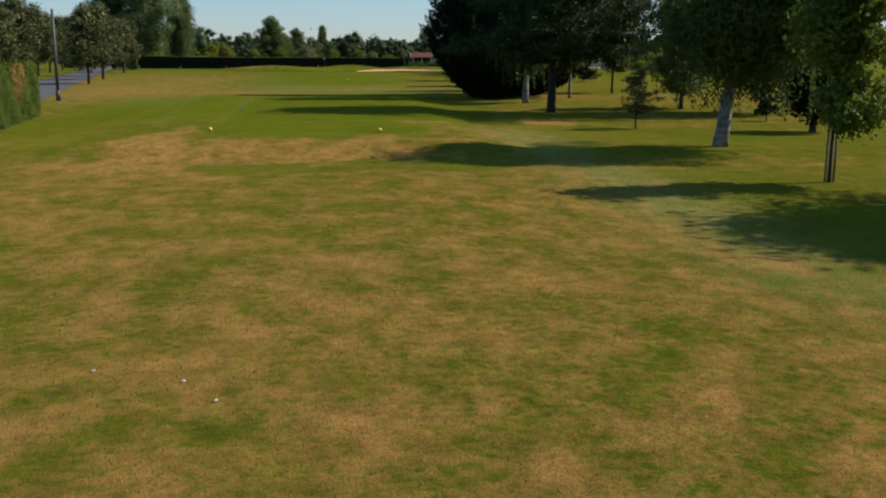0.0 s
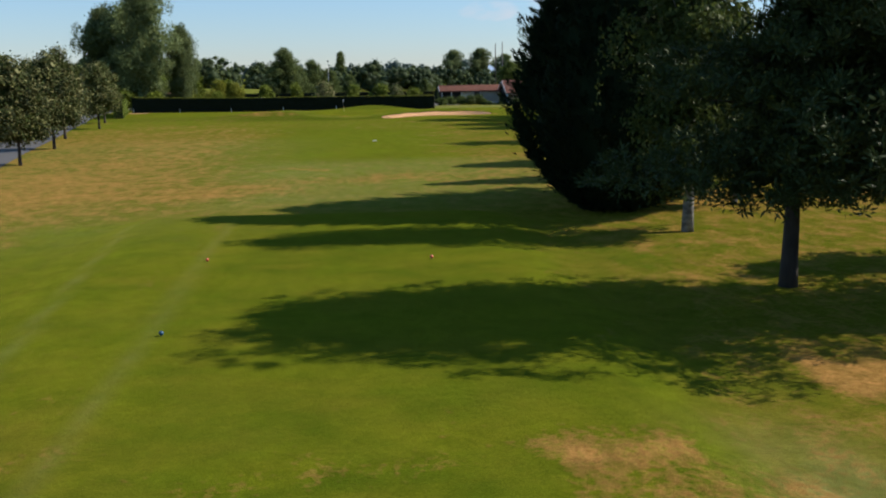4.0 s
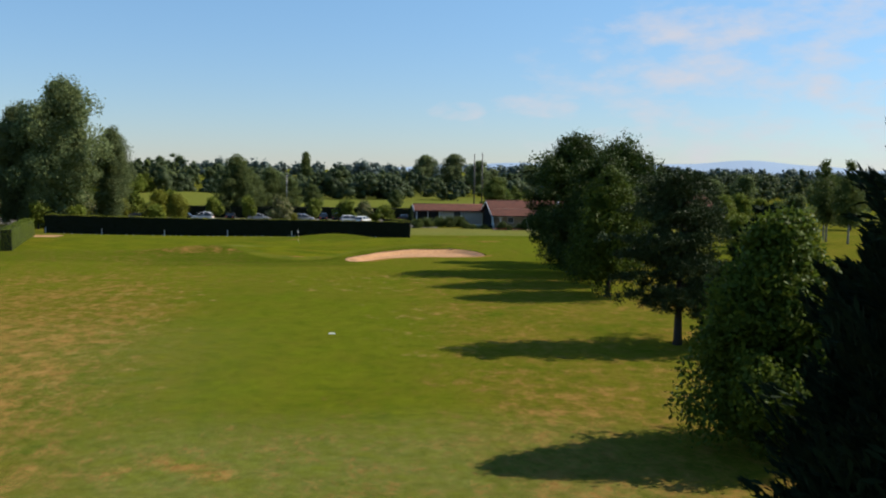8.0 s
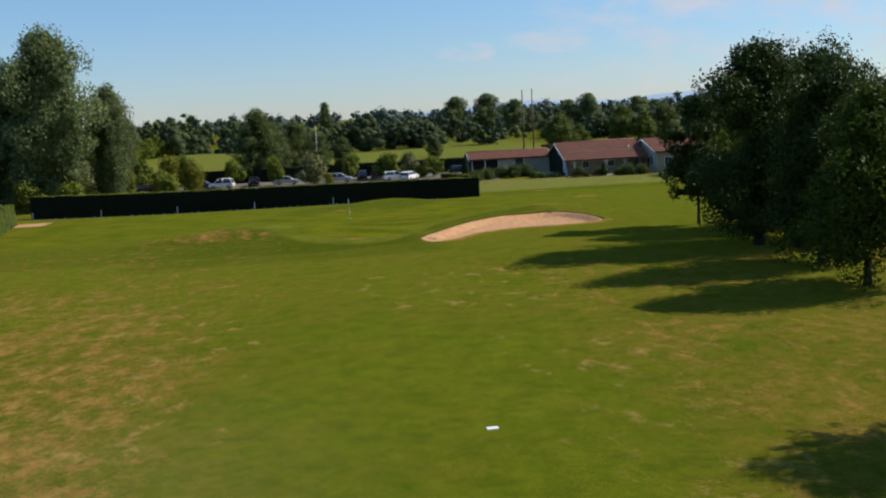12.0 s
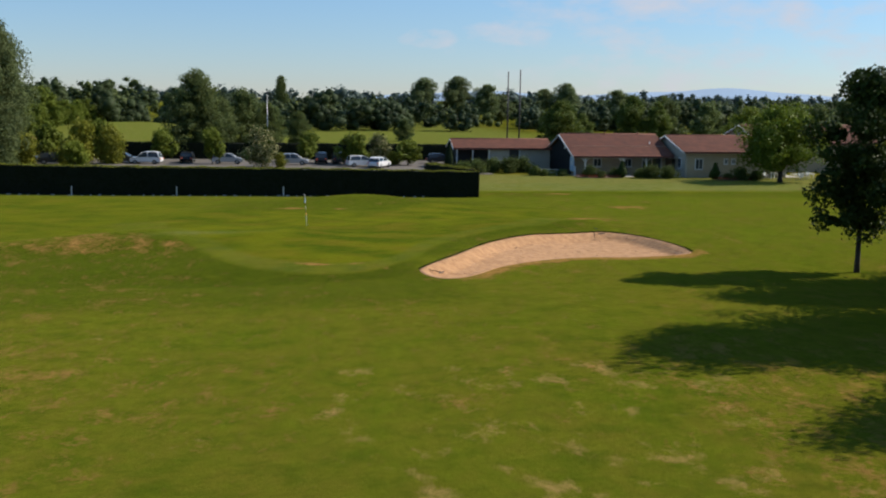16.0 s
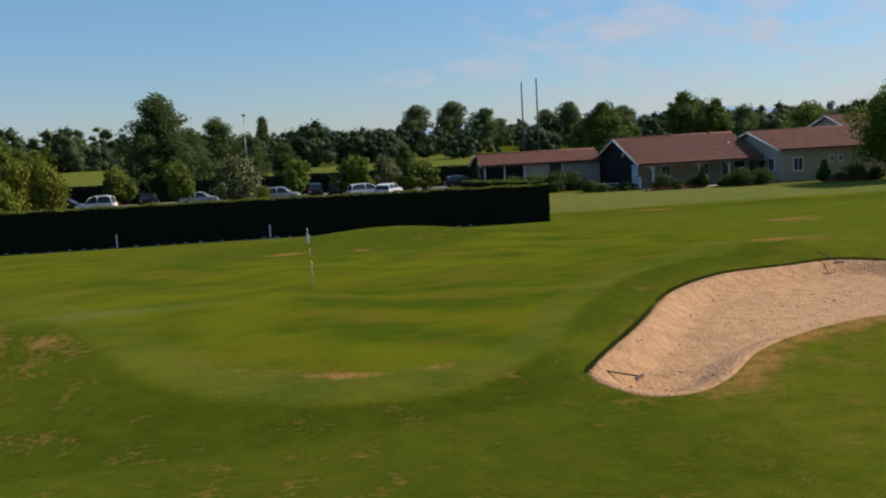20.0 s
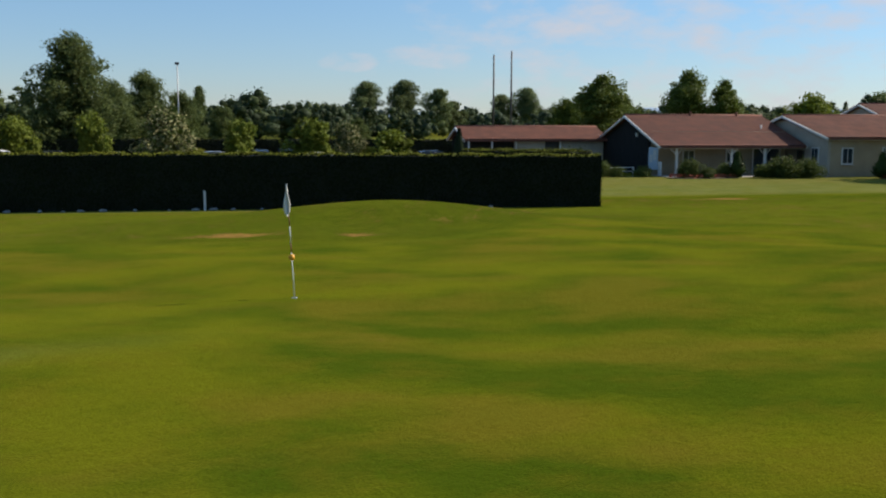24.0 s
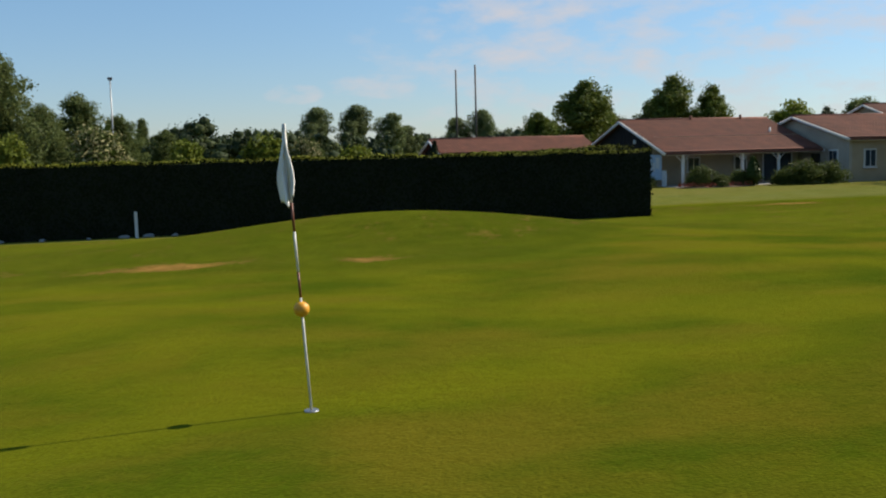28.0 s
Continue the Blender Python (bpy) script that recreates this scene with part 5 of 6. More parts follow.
for k, (x, y, s, t) in enumerate(((-60.0, 160.0, 0.58, 1.05), (-59.5, 170.0, 0.62, 1.0), (-59.0, 180.0, 0.60, 1.1), (-58.5, 190.0, 0.64, 1.0), (-58.0, 200.0, 0.60, 1.05), (-58.0, 211.0, 0.64, 1.0), (-58.5, 222.0, 0.62, 1.0), (-59.0, 233.0, 0.66, 1.0), (-70.0, 190.0, 1.0, 1.0), (-67.0, 205.0, 1.05, 1.0), (-76.0, 168.0, 1.15, 1.05), (-72.0, 220.0, 1.1, 1.0), (-78.0, 140.0, 1.1, 1.0), (-84.0, 186.0, 1.2, 1.1), (81.8, 108.0, 0.95, 0.95), (60.0, 6.0, 0.6, 0.8), (66.0, 20.0, 0.6, 0.7), (80.5, 59.0, 0.62, 1.15), (84.5, 61.0, 0.66, 1.12), (88.5, 61.0, 0.62, 1.05), (92.0, 62.0, 0.6, 1.0), (50.0, -18.0, 0.55, 0.7))):
    plant(light_tree, x, y, s, t, 43 * k, group="light trees left of the range")
for k, (x, y, s) in enumerate(((81.0, 15.0, 1.4), (80.5, 20.5, 1.3), (83.0, 26.0, 1.45))):
    plant(made[20], x, y, s, 1.0, 75 * k, "slim pale-trunked birch far across the grass", "slim birches")
# leafy trees close behind the clubhouse
house_tree = make_tree("broadleaf_tree", "leafy green tree rising behind the clubhouse roof", (52.4, 88.0), 10.4, 3.7, 1.2, M_LEAF_HOUSE, 55, shape="ovate", blunt=0.5, trunk_r=0.2, skyward=0.35, n_clumps=80, n_leaves=15000, size=0.15, clump=0.24, group="trees behind the clubhouse", limbs=6)
for k, (x, y, s, t) in enumerate(((38.4, 80.0, 1.12, 0.80), (43.6, 86.5, 0.70, 1.02), (56.2, 86.5, 0.76, 1.18), (44.6, 108.0, 0.86, 0.84), (48.5, 112.0, 0.7, 0.9))):
    plant(house_tree, x, y, s, t, 61 * k + 25, group="trees behind the clubhouse")

# the far woods: crowns of many heights and tones in a wide belt, too many to count
rng = np.random.default_rng(77)
wood, tones, domes = [], [], []


def far_tree(x, y, h, w, n=10):
    """Clumps of one distant crown, wide in the middle and uneven on top."""
    tone = rng.uniform(0, 1) ** 1.6
    lean, peak = rng.normal(0, 0.1), rng.uniform(0.75, 1.1)
    for k in range(n):
        u = 0.16 + 0.78 * (k + rng.uniform(0, 0.8)) / n
        side = rng.uniform(-1, 1) * math.sqrt(max(0.01, 1 - ((u - 0.34) / 0.60) ** 2)) * 0.52
        r = w * rng.uniform(0.20, 0.32) * (1.2 - 0.45 * u)
        domes.append((x, y, -1 + 0.45 * h))
        wood.append((x + (side + lean * u) * w, y + rng.normal(0, 0.25) * w, -1 + h * u * peak, r, r * rng.uniform(0.7, 1.15)))
        tones.append(tone)


for k in range(600):
    x = rng.uniform(-230, 330)
    tall = float(np.interp(x, [-80, -45, -20, 100, 140], [11.0, 9.4, 6.9, 7.2, 8.4]))
    tall *= 1.12 + 0.16 * math.sin(x / 13.0) + 0.10 * math.sin(x / 5.7 + 1.0)
    far_tree(x, 215 + 300 * rng.uniform(0, 1) ** 1.7 + 0.0006 * x * x, tall * float(np.clip(rng.normal(1, 0.13), 0.7, 1.25)), rng.uniform(5.5, 10.0), 12)
for k in range(260):
    side = rng.choice([-1, 1])
    far_tree(side * rng.uniform(110, 230) + (30 if side > 0 else 0), rng.uniform(-220, 240), float(np.clip(rng.normal(9.5, 1.7), 6, 13)), rng.uniform(4.2, 7.2), 5)
# a rounded mass inside each clump carries the leaves
ico_bm = ball(1.0, sub=1)
ico_bm.verts.index_update()
ico_v = np.array([q.co[:] for q in ico_bm.verts])
ico_f = [[q.index for q in face.verts] for face in ico_bm.faces]
ico_bm.free()


def woods_mesh(name, count, card):
    """One mesh of the crowns gathered so far: leaf sprays over a rounded mass in each clump."""
    clumps = np.array(wood)
    share = np.repeat(np.arange(len(clumps)), np.maximum(1, (count * clumps[:, 3] ** 2 / (clumps[:, 3] ** 2).sum()).astype(int)))
    d = rng.normal(0, 1, (len(share), 3))
    d /= np.linalg.norm(d, axis=1, keepdims=True)
    c = clumps[share]
    pos = c[:, :3] + d * (rng.uniform(0.5, 1.1, len(share)) ** 0.5 * np.exp(rng.normal(0, 0.07, len(share))))[:, None] * c[:, [3, 3, 4]]
    crown_way = pos - np.array(domes)[share]
    crown_way /= np.linalg.norm(crown_way, axis=1, keepdims=True) + 1e-6
    v, f = leaves(pos, 0.8 * crown_way + 0.35 * d, card, rng, 0, 0.7, None, 0.4)
    mass = (clumps[:, None, :3] + ico_v[None] * rng.uniform(0.5, 0.85, (len(clumps), len(ico_v), 1)) * clumps[:, None, [3, 3, 4]]).reshape(-1, 3)
    mass_f = (np.array(ico_f)[None] + (np.arange(len(clumps)) * len(ico_v))[:, None, None] + len(v)).reshape(-1, 3)
    me = np_mesh(name, np.concatenate([v, mass]), np.concatenate([f[:, :3], f[:, [0, 2, 3]], mass_f]))
    tone_at = me.attributes.new("tone", "FLOAT", "POINT")
    tone_at.data.foreach_set("value", np.concatenate([np.repeat(np.array(tones)[share], 4), np.repeat(np.array(tones), len(ico_v))]).astype(np.float32))
    return me


woods_me = woods_mesh("far_woods", 300000, 0.32)
M_WOODS = leaf_mat("woodland_leaves", (0.026, 0.042, 0.020), (0.048, 0.070, 0.031), 0.35, drift_scale=0.12)
wood_n, wood_l = M_WOODS.node_tree.nodes, M_WOODS.node_tree.links
w_attr, w_gain = wood_n.new("ShaderNodeAttribute"), wood_n.new("ShaderNodeMixRGB")
w_attr.attribute_name = "tone"
w_gain.blend_type = "ADD"
w_gain.inputs[2].default_value = (0.060, 0.066, 0.010, 1)
w_hue = wood_n["Hue/Saturation/Value"]
wood_l.new(w_attr.outputs["Fac"], w_gain.inputs["Fac"])
wood_l.new(w_hue.inputs["Color"].links[0].from_socket, w_gain.inputs[1])
wood_l.new(w_gain.outputs["Color"], w_hue.inputs["Color"])
solo("far_woods", woods_me, M_WOODS, "distant belt of dark green woods round the golf course", "woods", kind="stuff")
wood, tones, domes = [], [], []
for k in range(420):
    far_tree(rng.uniform(-700, 1000), rng.uniform(650, 1400), rng.uniform(13.0, 18.0), rng.uniform(14, 24), 5)
# aerial haze over this far belt is put into paler, bluer leaves
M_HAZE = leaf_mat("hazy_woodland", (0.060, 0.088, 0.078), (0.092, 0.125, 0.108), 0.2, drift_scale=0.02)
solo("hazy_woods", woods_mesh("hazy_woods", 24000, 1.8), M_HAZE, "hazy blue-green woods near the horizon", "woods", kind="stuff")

# hills on the horizon, the blue of the haze put into their colour
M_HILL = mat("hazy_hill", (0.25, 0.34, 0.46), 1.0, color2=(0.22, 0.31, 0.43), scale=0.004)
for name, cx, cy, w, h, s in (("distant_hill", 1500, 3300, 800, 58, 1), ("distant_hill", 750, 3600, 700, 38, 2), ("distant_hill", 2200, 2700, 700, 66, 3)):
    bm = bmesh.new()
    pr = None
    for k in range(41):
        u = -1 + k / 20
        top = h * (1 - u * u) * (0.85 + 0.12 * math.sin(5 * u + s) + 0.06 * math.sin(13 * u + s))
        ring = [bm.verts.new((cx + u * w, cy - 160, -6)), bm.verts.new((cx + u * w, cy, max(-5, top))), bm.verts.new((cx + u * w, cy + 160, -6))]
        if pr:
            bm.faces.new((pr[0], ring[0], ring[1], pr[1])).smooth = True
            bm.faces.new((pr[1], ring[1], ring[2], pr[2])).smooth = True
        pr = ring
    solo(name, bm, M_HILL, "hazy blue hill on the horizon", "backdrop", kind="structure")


# ---- the clubhouse ----
def gable_roof(root, x0, x1, yc, half, z_eave, z_ridge, over=0.35, thick=0.16):
    """A tiled roof whose ridge runs along x: two slabs with tile courses, barge boards and a ridge cap."""
    slope = (z_ridge - z_eave) / half
    for sg in (-1, 1):
        bm = bmesh.new()
        a = [(x0 - over, yc, z_ridge), (x1 + over, yc, z_ridge), (x1 + over, yc + sg * (half + over), z_eave - slope * over), (x0 - over, yc + sg * (half + over), z_eave - slope * over)]
        lo = [bm.verts.new((x, y, z - thick)) for x, y, z in a]
        hi = [bm.verts.new(p) for p in a]
        for i in range(4):
            bm.faces.new((lo[i], lo[(i + 1) % 4], hi[(i + 1) % 4], hi[i]))
        bm.faces.new(lo[::-1])
        bm.faces.new(hi)
        part("roof_slab", bm, M_ROOF, root)
        # the tile covering: rounded rows up the slope, stepped course by course, one joined sheet
        run, length = half + over, x1 - x0 + 2 * over
        xs = np.linspace(x0 - over, x1 + over, int(length / 0.28) * 4 + 1)
        ts = np.repeat(np.linspace(0, 1, 21), 2)[1:-1]
        X, T = np.meshgrid(xs, ts)
        step = np.tile([0.0, 0.035], len(ts) // 2)[:, None]
        Z = z_ridge - slope * run * T + 0.03 + 0.045 * np.abs(np.sin((X - x0) * math.pi / 0.28)) + step
        Y = yc + sg * run * T
        i = np.arange(X.size).reshape(X.shape)
        q = np.stack([i[:-1, :-1], i[:-1, 1:], i[1:, 1:], i[1:, :-1]], -1).reshape(-1, 4)
        part("roof_tiles", np_mesh("roof_tiles", np.stack([X, Y, Z], -1).reshape(-1, 3), q if sg > 0 else q[:, ::-1]), M_ROOF, root, "weathered terracotta tiles")
    part("ridge_cap", tubed([(x0 - over, yc, z_ridge + 0.03), (x1 + over, yc, z_ridge + 0.03)], [0.13, 0.13], 8), M_ROOF, root)
    for x in (x0 - over, x1 + over):
        for sg in (-1, 1):
            bm = bmesh.new()
            tube(bm, [(x, yc, z_ridge - 0.12), (x, yc + sg * (half + over), z_eave - slope * over - 0.12)], [0.13, 0.13], 4)
            part("barge_board", bm, M_WHITE, root, "white painted barge board")


def gable_wall(x, yc, half, z0, z_eave, z_ridge, t=0.25):
    bm = bmesh.new()
    outline = [(yc - half, z0), (yc + half, z0), (yc + half, z_eave), (yc, z_ridge - 0.1), (yc - half, z_eave)]
    a = [bm.verts.new((x, y, z)) for y, z in outline]
    c = [bm.verts.new((x + t, y, z)) for y, z in outline]
    bm.faces.new(a)
    bm.faces.new(c[::-1])
    for i in range(5):
        bm.faces.new((a[i], c[i], c[(i + 1) % 5], a[(i + 1) % 5]))
    return bm


def window(root, x, y, z, w, h, axis="y", name="window"):
    """A framed window with two panes, proud of a wall that faces -y or -x."""
    win = part(name, boxed((-w / 2 - 0.07, -0.06, -h / 2 - 0.07), (w / 2 + 0.07, 0.05, h / 2 + 0.07), 0.012), M_WHITE, root, "white framed window")
    win.matrix_basis = pose(x, y, z, 0, 0, 0 if axis == "y" else -90)
    for sg in (-1, 1):
        part("pane", boxed((sg * w / 4 - w / 4 + 0.04, -0.085, -h / 2 + 0.03), (sg * w / 4 + w / 4 - 0.04, -0.064, h / 2 - 0.03)), M_GLASS, win, "dark reflecting pane")
    part("sill", boxed((-w / 2 - 0.12, -0.16, -h / 2 - 0.13), (w / 2 + 0.12, -0.02, -h / 2 - 0.075), 0.01), M_WHITE, win)
    return win


G = -1.0
# main wing: ridge along x, open porch towards the course
main_wing = thing("clubhouse_wing", "long single-storey clubhouse wing with a tiled roof and open porch", "building", (0, 0, 0), group="clubhouse")
gable_roof(main_wing, 34.1, 46.9, 63.4, 7.0, 1.62, 4.05)
gable_bm = bmesh.new()
gable = [(59.3, G - 0.2), (69.8, G - 0.2), (69.8, 1.70), (63.4, 3.85), (59.3, 2.45)]
gable_a, gable_c = [gable_bm.verts.new((34.2, y, z)) for y, z in gable], [gable_bm.verts.new((34.45, y, z)) for y, z in gable]
gable_bm.faces.new(gable_a)
gable_bm.faces.new(gable_c[::-1])
for k in range(5):
    gable_bm.faces.new((gable_a[k], gable_c[k], gable_c[(k + 1) % 5], gable_a[(k + 1) % 5]))
part("gable_wall", gable_bm, M_CLAD, main_wing, "dark timber-clad gable wall")
for k in range(20):  # upright cover strips on the cladding
    y = 59.6 + 0.52 * k
    part("cladding_strip", boxed((34.16, y - 0.03, G - 0.1), (34.197, y + 0.03, min(2.45 + (y - 59.3) * 0.34, 1.70 + (69.8 - y) * 0.335) - 0.05)), M_CLAD, main_wing)
part("gable_lamp", boxed((34.02, 61.3, 2.2), (34.19, 61.5, 2.5), 0.02), M_WHITE, main_wing, "small pale wall lamp")
part("front_wall", boxed((34.5, 59.2, G - 0.2), (47.2, 59.45, 2.7)), M_PLASTER_TAN, main_wing)
part("back_wall", boxed((34.5, 69.6, G - 0.2), (47.2, 69.85, 1.6)), M_PLASTER, main_wing)
part("porch_beam", boxed((34.3, 56.45, 1.28), (47.2, 56.65, 1.52), 0.02), M_WHITE, main_wing, "white painted porch beam")
for x in (35.5, 40.5, 43.6):
    post = part("porch_post", boxed((x - 0.09, 56.46, G - 0.05), (x + 0.09, 56.64, 1.3), 0.015), M_WHITE, main_wing, "white painted porch post")
    for sg in (-1, 1):
        part("brace", tubed([(x, 56.55, 0.75), (x + sg * 0.55, 56.55, 1.3)], [0.05, 0.05], 4), M_WHITE, post)
for x in (37.9, 42.0):
    window(main_wing, x, 59.17, 0.55, 1.0, 1.0)
part("glazed_front", boxed((44.0, 59.12, G + 0.1), (46.6, 59.18, 1.2)), M_GLASS, main_wing, "dark glazed doors")
for x in (44.0, 45.3, 46.6):
    part("door_frame", boxed((x - 0.05, 59.06, G), (x + 0.05, 59.11, 1.25), 0.01), M_WHITE, main_wing)
board = part("noticeboard", boxed((34.22, 57.5, G + 0.5), (34.32, 59.2, 1.35), 0.01), M_PALEBLUE, main_wing, "pale blue and white notice panel")
part("sheet", boxed((34.195, 57.7, G + 1.3), (34.215, 58.25, 1.15)), M_WHITE, board, "white notice")
part("sheet", boxed((34.195, 58.4, G + 1.1), (34.215, 59.0, 0.75)), M_WHITE, board, "white notice")
part("low_panel", boxed((34.25, 56.8, G), (34.33, 57.4, 0.2), 0.01), M_WHITE, main_wing, "pale grey panel")
for x in (40.0, 44.6):
    part("roof_vent", tubed([(x, 63.2, 3.9), (x, 63.2, 4.4)], [0.1, 0.1]), M_ROOF, main_wing)
part("vent_pipe", tubed([(45.2, 60.0, 2.6), (45.2, 60.0, 3.25)], [0.08, 0.08]), M_WHITE, main_wing, "white vent pipe")

right_wing = thing("clubhouse_wing", "tan rendered clubhouse wing with a gable and tiled roof", "building", (0, 0, 0), group="clubhouse")
gable_roof(right_wing, 47.7, 61.5, 60.2, 6.5, 2.35, 4.1)
part("gable_wall", gable_wall(47.8, 60.2, 6.3, G - 0.2, 2.35, 4.0), M_PLASTER, right_wing)
part("front_wall", boxed((48.06, 53.9, G - 0.2), (61.4, 54.15, 2.42)), M_PLASTER_TAN, right_wing, "tan rendered wall")
part("end_wall", gable_wall(61.2, 60.2, 6.25, G - 0.2, 2.35, 4.0, 0.2), M_PLASTER, right_wing)
window(right_wing, 49.6, 53.87, 0.75, 0.95, 1.25)
for x in (53.2, 54.2):
    window(right_wing, x, 53.87, 1.1, 0.4, 0.6)
window(right_wing, 47.77, 55.6, 0.75, 0.9, 1.2, "x")
part("door", boxed((47.70, 57.2, G), (47.79, 58.2, 1.1), 0.01), M_DOOR, right_wing)
part("gutter", tubed([(47.4, 53.45, 2.12), (61.8, 53.45, 2.12)], [0.07, 0.07], 6), M_WHITE, right_wing)
part("vent_pipe", tubed([(57.5, 56.5, 3.0), (57.5, 56.5, 3.5)], [0.08, 0.08]), M_WHITE, right_wing)

shed = thing("shed", "long low shed with a tiled roof and open dark bays", "building", (0, 0, 0), group="clubhouse")
gable_roof(shed, 20.6, 34.0, 71.5, 3.0, 1.92, 2.95)
part("back_wall", boxed((20.6, 73.9, G - 0.2), (34.0, 74.1, 1.95)), M_CLAD, shed)
part("side_wall", gable_wall(20.7, 71.5, 2.8, G - 0.2, 1.9, 2.95, 0.2), M_CLAD, shed, "dark boarded end wall")
# near-black panel stands in for the shade inside the open bay
part("dark_bay", boxed((20.9, 69.0, G - 0.2), (25.2, 69.15, 1.9)), M_CLAD, shed)
part("front_wall", boxed((25.2, 68.7, G - 0.2), (28.2, 68.9, 1.95)), M_PLASTER, shed)
part("door", boxed((28.2, 68.8, G), (29.6, 68.88, 1.7)), M_DOOR, shed)
part("front_wall", boxed((29.6, 68.7, G - 0.2), (34.0, 68.9, 1.95)), M_PLASTER, shed)
for x in (20.8, 23.0, 25.3, 29.6):
    part("post", boxed((x - 0.07, 68.4, G - 0.1), (x + 0.07, 68.55, 1.9), 0.01), M_WHITE, shed)

far_wing = thing("clubhouse_wing", "further clubhouse roof of red tiles seen behind the trees", "building", (0, 0, 0), group="clubhouse")
gable_roof(far_wing, 62.5, 80, 70.0, 6.5, 3.2, 5.4)
part("front_wall", boxed((62.6, 63.8, G - 0.2), (79.8, 64.0, 3.2)), M_PLASTER_TAN, far_wing)
part("gable_wall", gable_wall(62.6, 70, 6.2, G - 0.2, 3.2, 5.3), M_PLASTER, far_wing)

shelter = thing("shelter", "low wooden shelter with a sloping roof by the trees", "building", (-41.5, 92.0, gz(-41.5, 92.0)), 25)
part("roof", boxed((-4.0, -2.2, 2.6), (4.0, 2.2, 2.85), 0.03), M_ROOF, shelter)
for x in (-3.6, 0, 3.6):
    for y in (-1.9, 1.9):
        part("post", boxed((x - 0.09, y - 0.09, -0.1), (x + 0.09, y + 0.09, 2.62), 0.01), M_STAKE, shelter)
part("back_wall", boxed((-3.7, 1.7, -0.1), (3.7, 1.8, 2.6)), M_CLAD, shelter)

# planting in front of the clubhouse
bed_bush = make_tree("garden_shrub", "low rounded dark green garden shrub by the clubhouse", (45.0, 52.4), 1.25, 1.15, 0.1, M_LEAF_BIRCH, 60, trunk_r=0.05, n_clumps=26, n_leaves=4500, size=0.07, category="shrub", group="garden shrubs", limbs=3, clump=0.4)
for k, (x, y, s, t) in enumerate(((42.9, 52.6, 1.15, 0.95), (41.6, 53.2, 0.8, 0.9), (35.3, 54.0, 0.95, 1.0), (36.6, 53.4, 0.7, 0.8), (38.6, 54.0, 0.75, 1.0), (53.3, 49.6, 1.05, 1.0), (51.8, 50.0, 0.7, 0.8), (55.0, 49.2, 0.9, 0.9), (24.5, 62.0, 1.2, 1.0), (26.5, 61.0, 1.3, 1.0), (22.0, 60.0, 1.3, 0.9), (20.0, 58.0, 1.2, 0.9), (28.6, 62.0, 1.2, 1.1), (29.0, 56.7, 0.75, 1.1), (30.1, 56.4, 0.6, 0.9), (32.4, 56.2, 0.7, 0.8))):
    plant(bed_bush, x, y, s, t, 61 * k, group="garden shrubs")
cone_bush = make_tree("clipped_conifer", "small conical dark green shrub in the flower bed", (39.4, 53.6), 2.2, 0.8, 0.05, M_LEAF_MID, 61, shape="spruce", trunk_r=0.05, n_clumps=36, n_leaves=5000, size=0.06, category="shrub", group="conical shrubs", limbs=2)
plant(cone_bush, 50.2, 50.2, 1.0, 1.0, 40, group="conical shrubs")
for k, (x, y, w) in enumerate(((36.5, 53.6, 3.2), (52.8, 49.8, 3.0))):
    bed = thing("flower_bed", "mulched bed with low red flowers at the lawn's edge", "flower bed", (x, y, gz(x, y)), group="flower beds")
    part("soil", ball(1.0, (0, 0, 0), (w, 0.9, 0.12), 3), M_SOIL, bed)
    r2 = np.random.default_rng(80 + k)
    pts = np.column_stack([r2.uniform(-w, w, 1600), r2.normal(0, 0.4, 1600), np.abs(r2.normal(0.16, 0.08, 1600)) + 0.05])
    keep = (pts[:, 0] / w) ** 2 + pts[:, 1] ** 2 / 0.8 < 0.9
    v, f = leaves(pts[keep], np.tile([0, -0.3, 1.0], (keep.sum(), 1)), 0.07, r2)
    part("flowers", np_mesh("flowers", v, f), M_FLOWER, bed, "small red flowers")

fence = thing("low_fence", "low white post and rail fence beside the shed", "fence", (30.6, 57.5, gz(30.6, 57.5)))
for x in (-1.5, 0, 1.5):
    part("post", boxed((x - 0.05, -0.05, -0.05), (x + 0.05, 0.05, 0.78), 0.01), M_WHITE, fence)
for z in (0.40, 0.72):
    part("rail", boxed((-1.5, -0.03, z - 0.03), (1.5, 0.03, z + 0.03), 0.01), M_WHITE, fence)


def table_set(x, y, turn):
    t = thing("terrace_table", "white terrace table under the trees", "table", (x, y, gz(x, y)), turn, "terrace tables")
    part("tabletop", boxed((-0.5, -0.5, 0.70), (0.5, 0.5, 0.74), 0.02), M_WHITE, t)
    for sx in (-0.4, 0.4):
        for sy in (-0.4, 0.4):
            part("leg", tubed([(sx, sy, 0), (sx, sy, 0.7)], [0.025, 0.025], 6), M_WHITE, t)
    for k in range(3):
        a = k * 2.1 + turn
        cx, cy = x + 1.0 * math.cos(a), y + 1.0 * math.sin(a)
        c = thing("terrace_chair", "white terrace chair at a table", "chair", (cx, cy, gz(cx, cy)), math.degrees(a) + 90, "terrace chairs")
        part("seat", boxed((-0.22, -0.22, 0.42), (0.22, 0.22, 0.46), 0.01), M_WHITE, c)
        part("backrest", boxed((-0.22, -0.24, 0.46), (0.22, -0.20, 0.88), 0.01), M_WHITE, c)
        for sx in (-0.2, 0.2):
            for sy in (-0.2, 0.2):
                part("leg", tubed([(sx, sy, 0), (sx, sy, 0.42)], [0.02, 0.02], 5), M_WHITE, c)


for k, (x, y) in enumerate(((58.5, 51.5), (61.0, 50.5), (63.5, 51.5))):
    table_set(x, y, 30 * k)


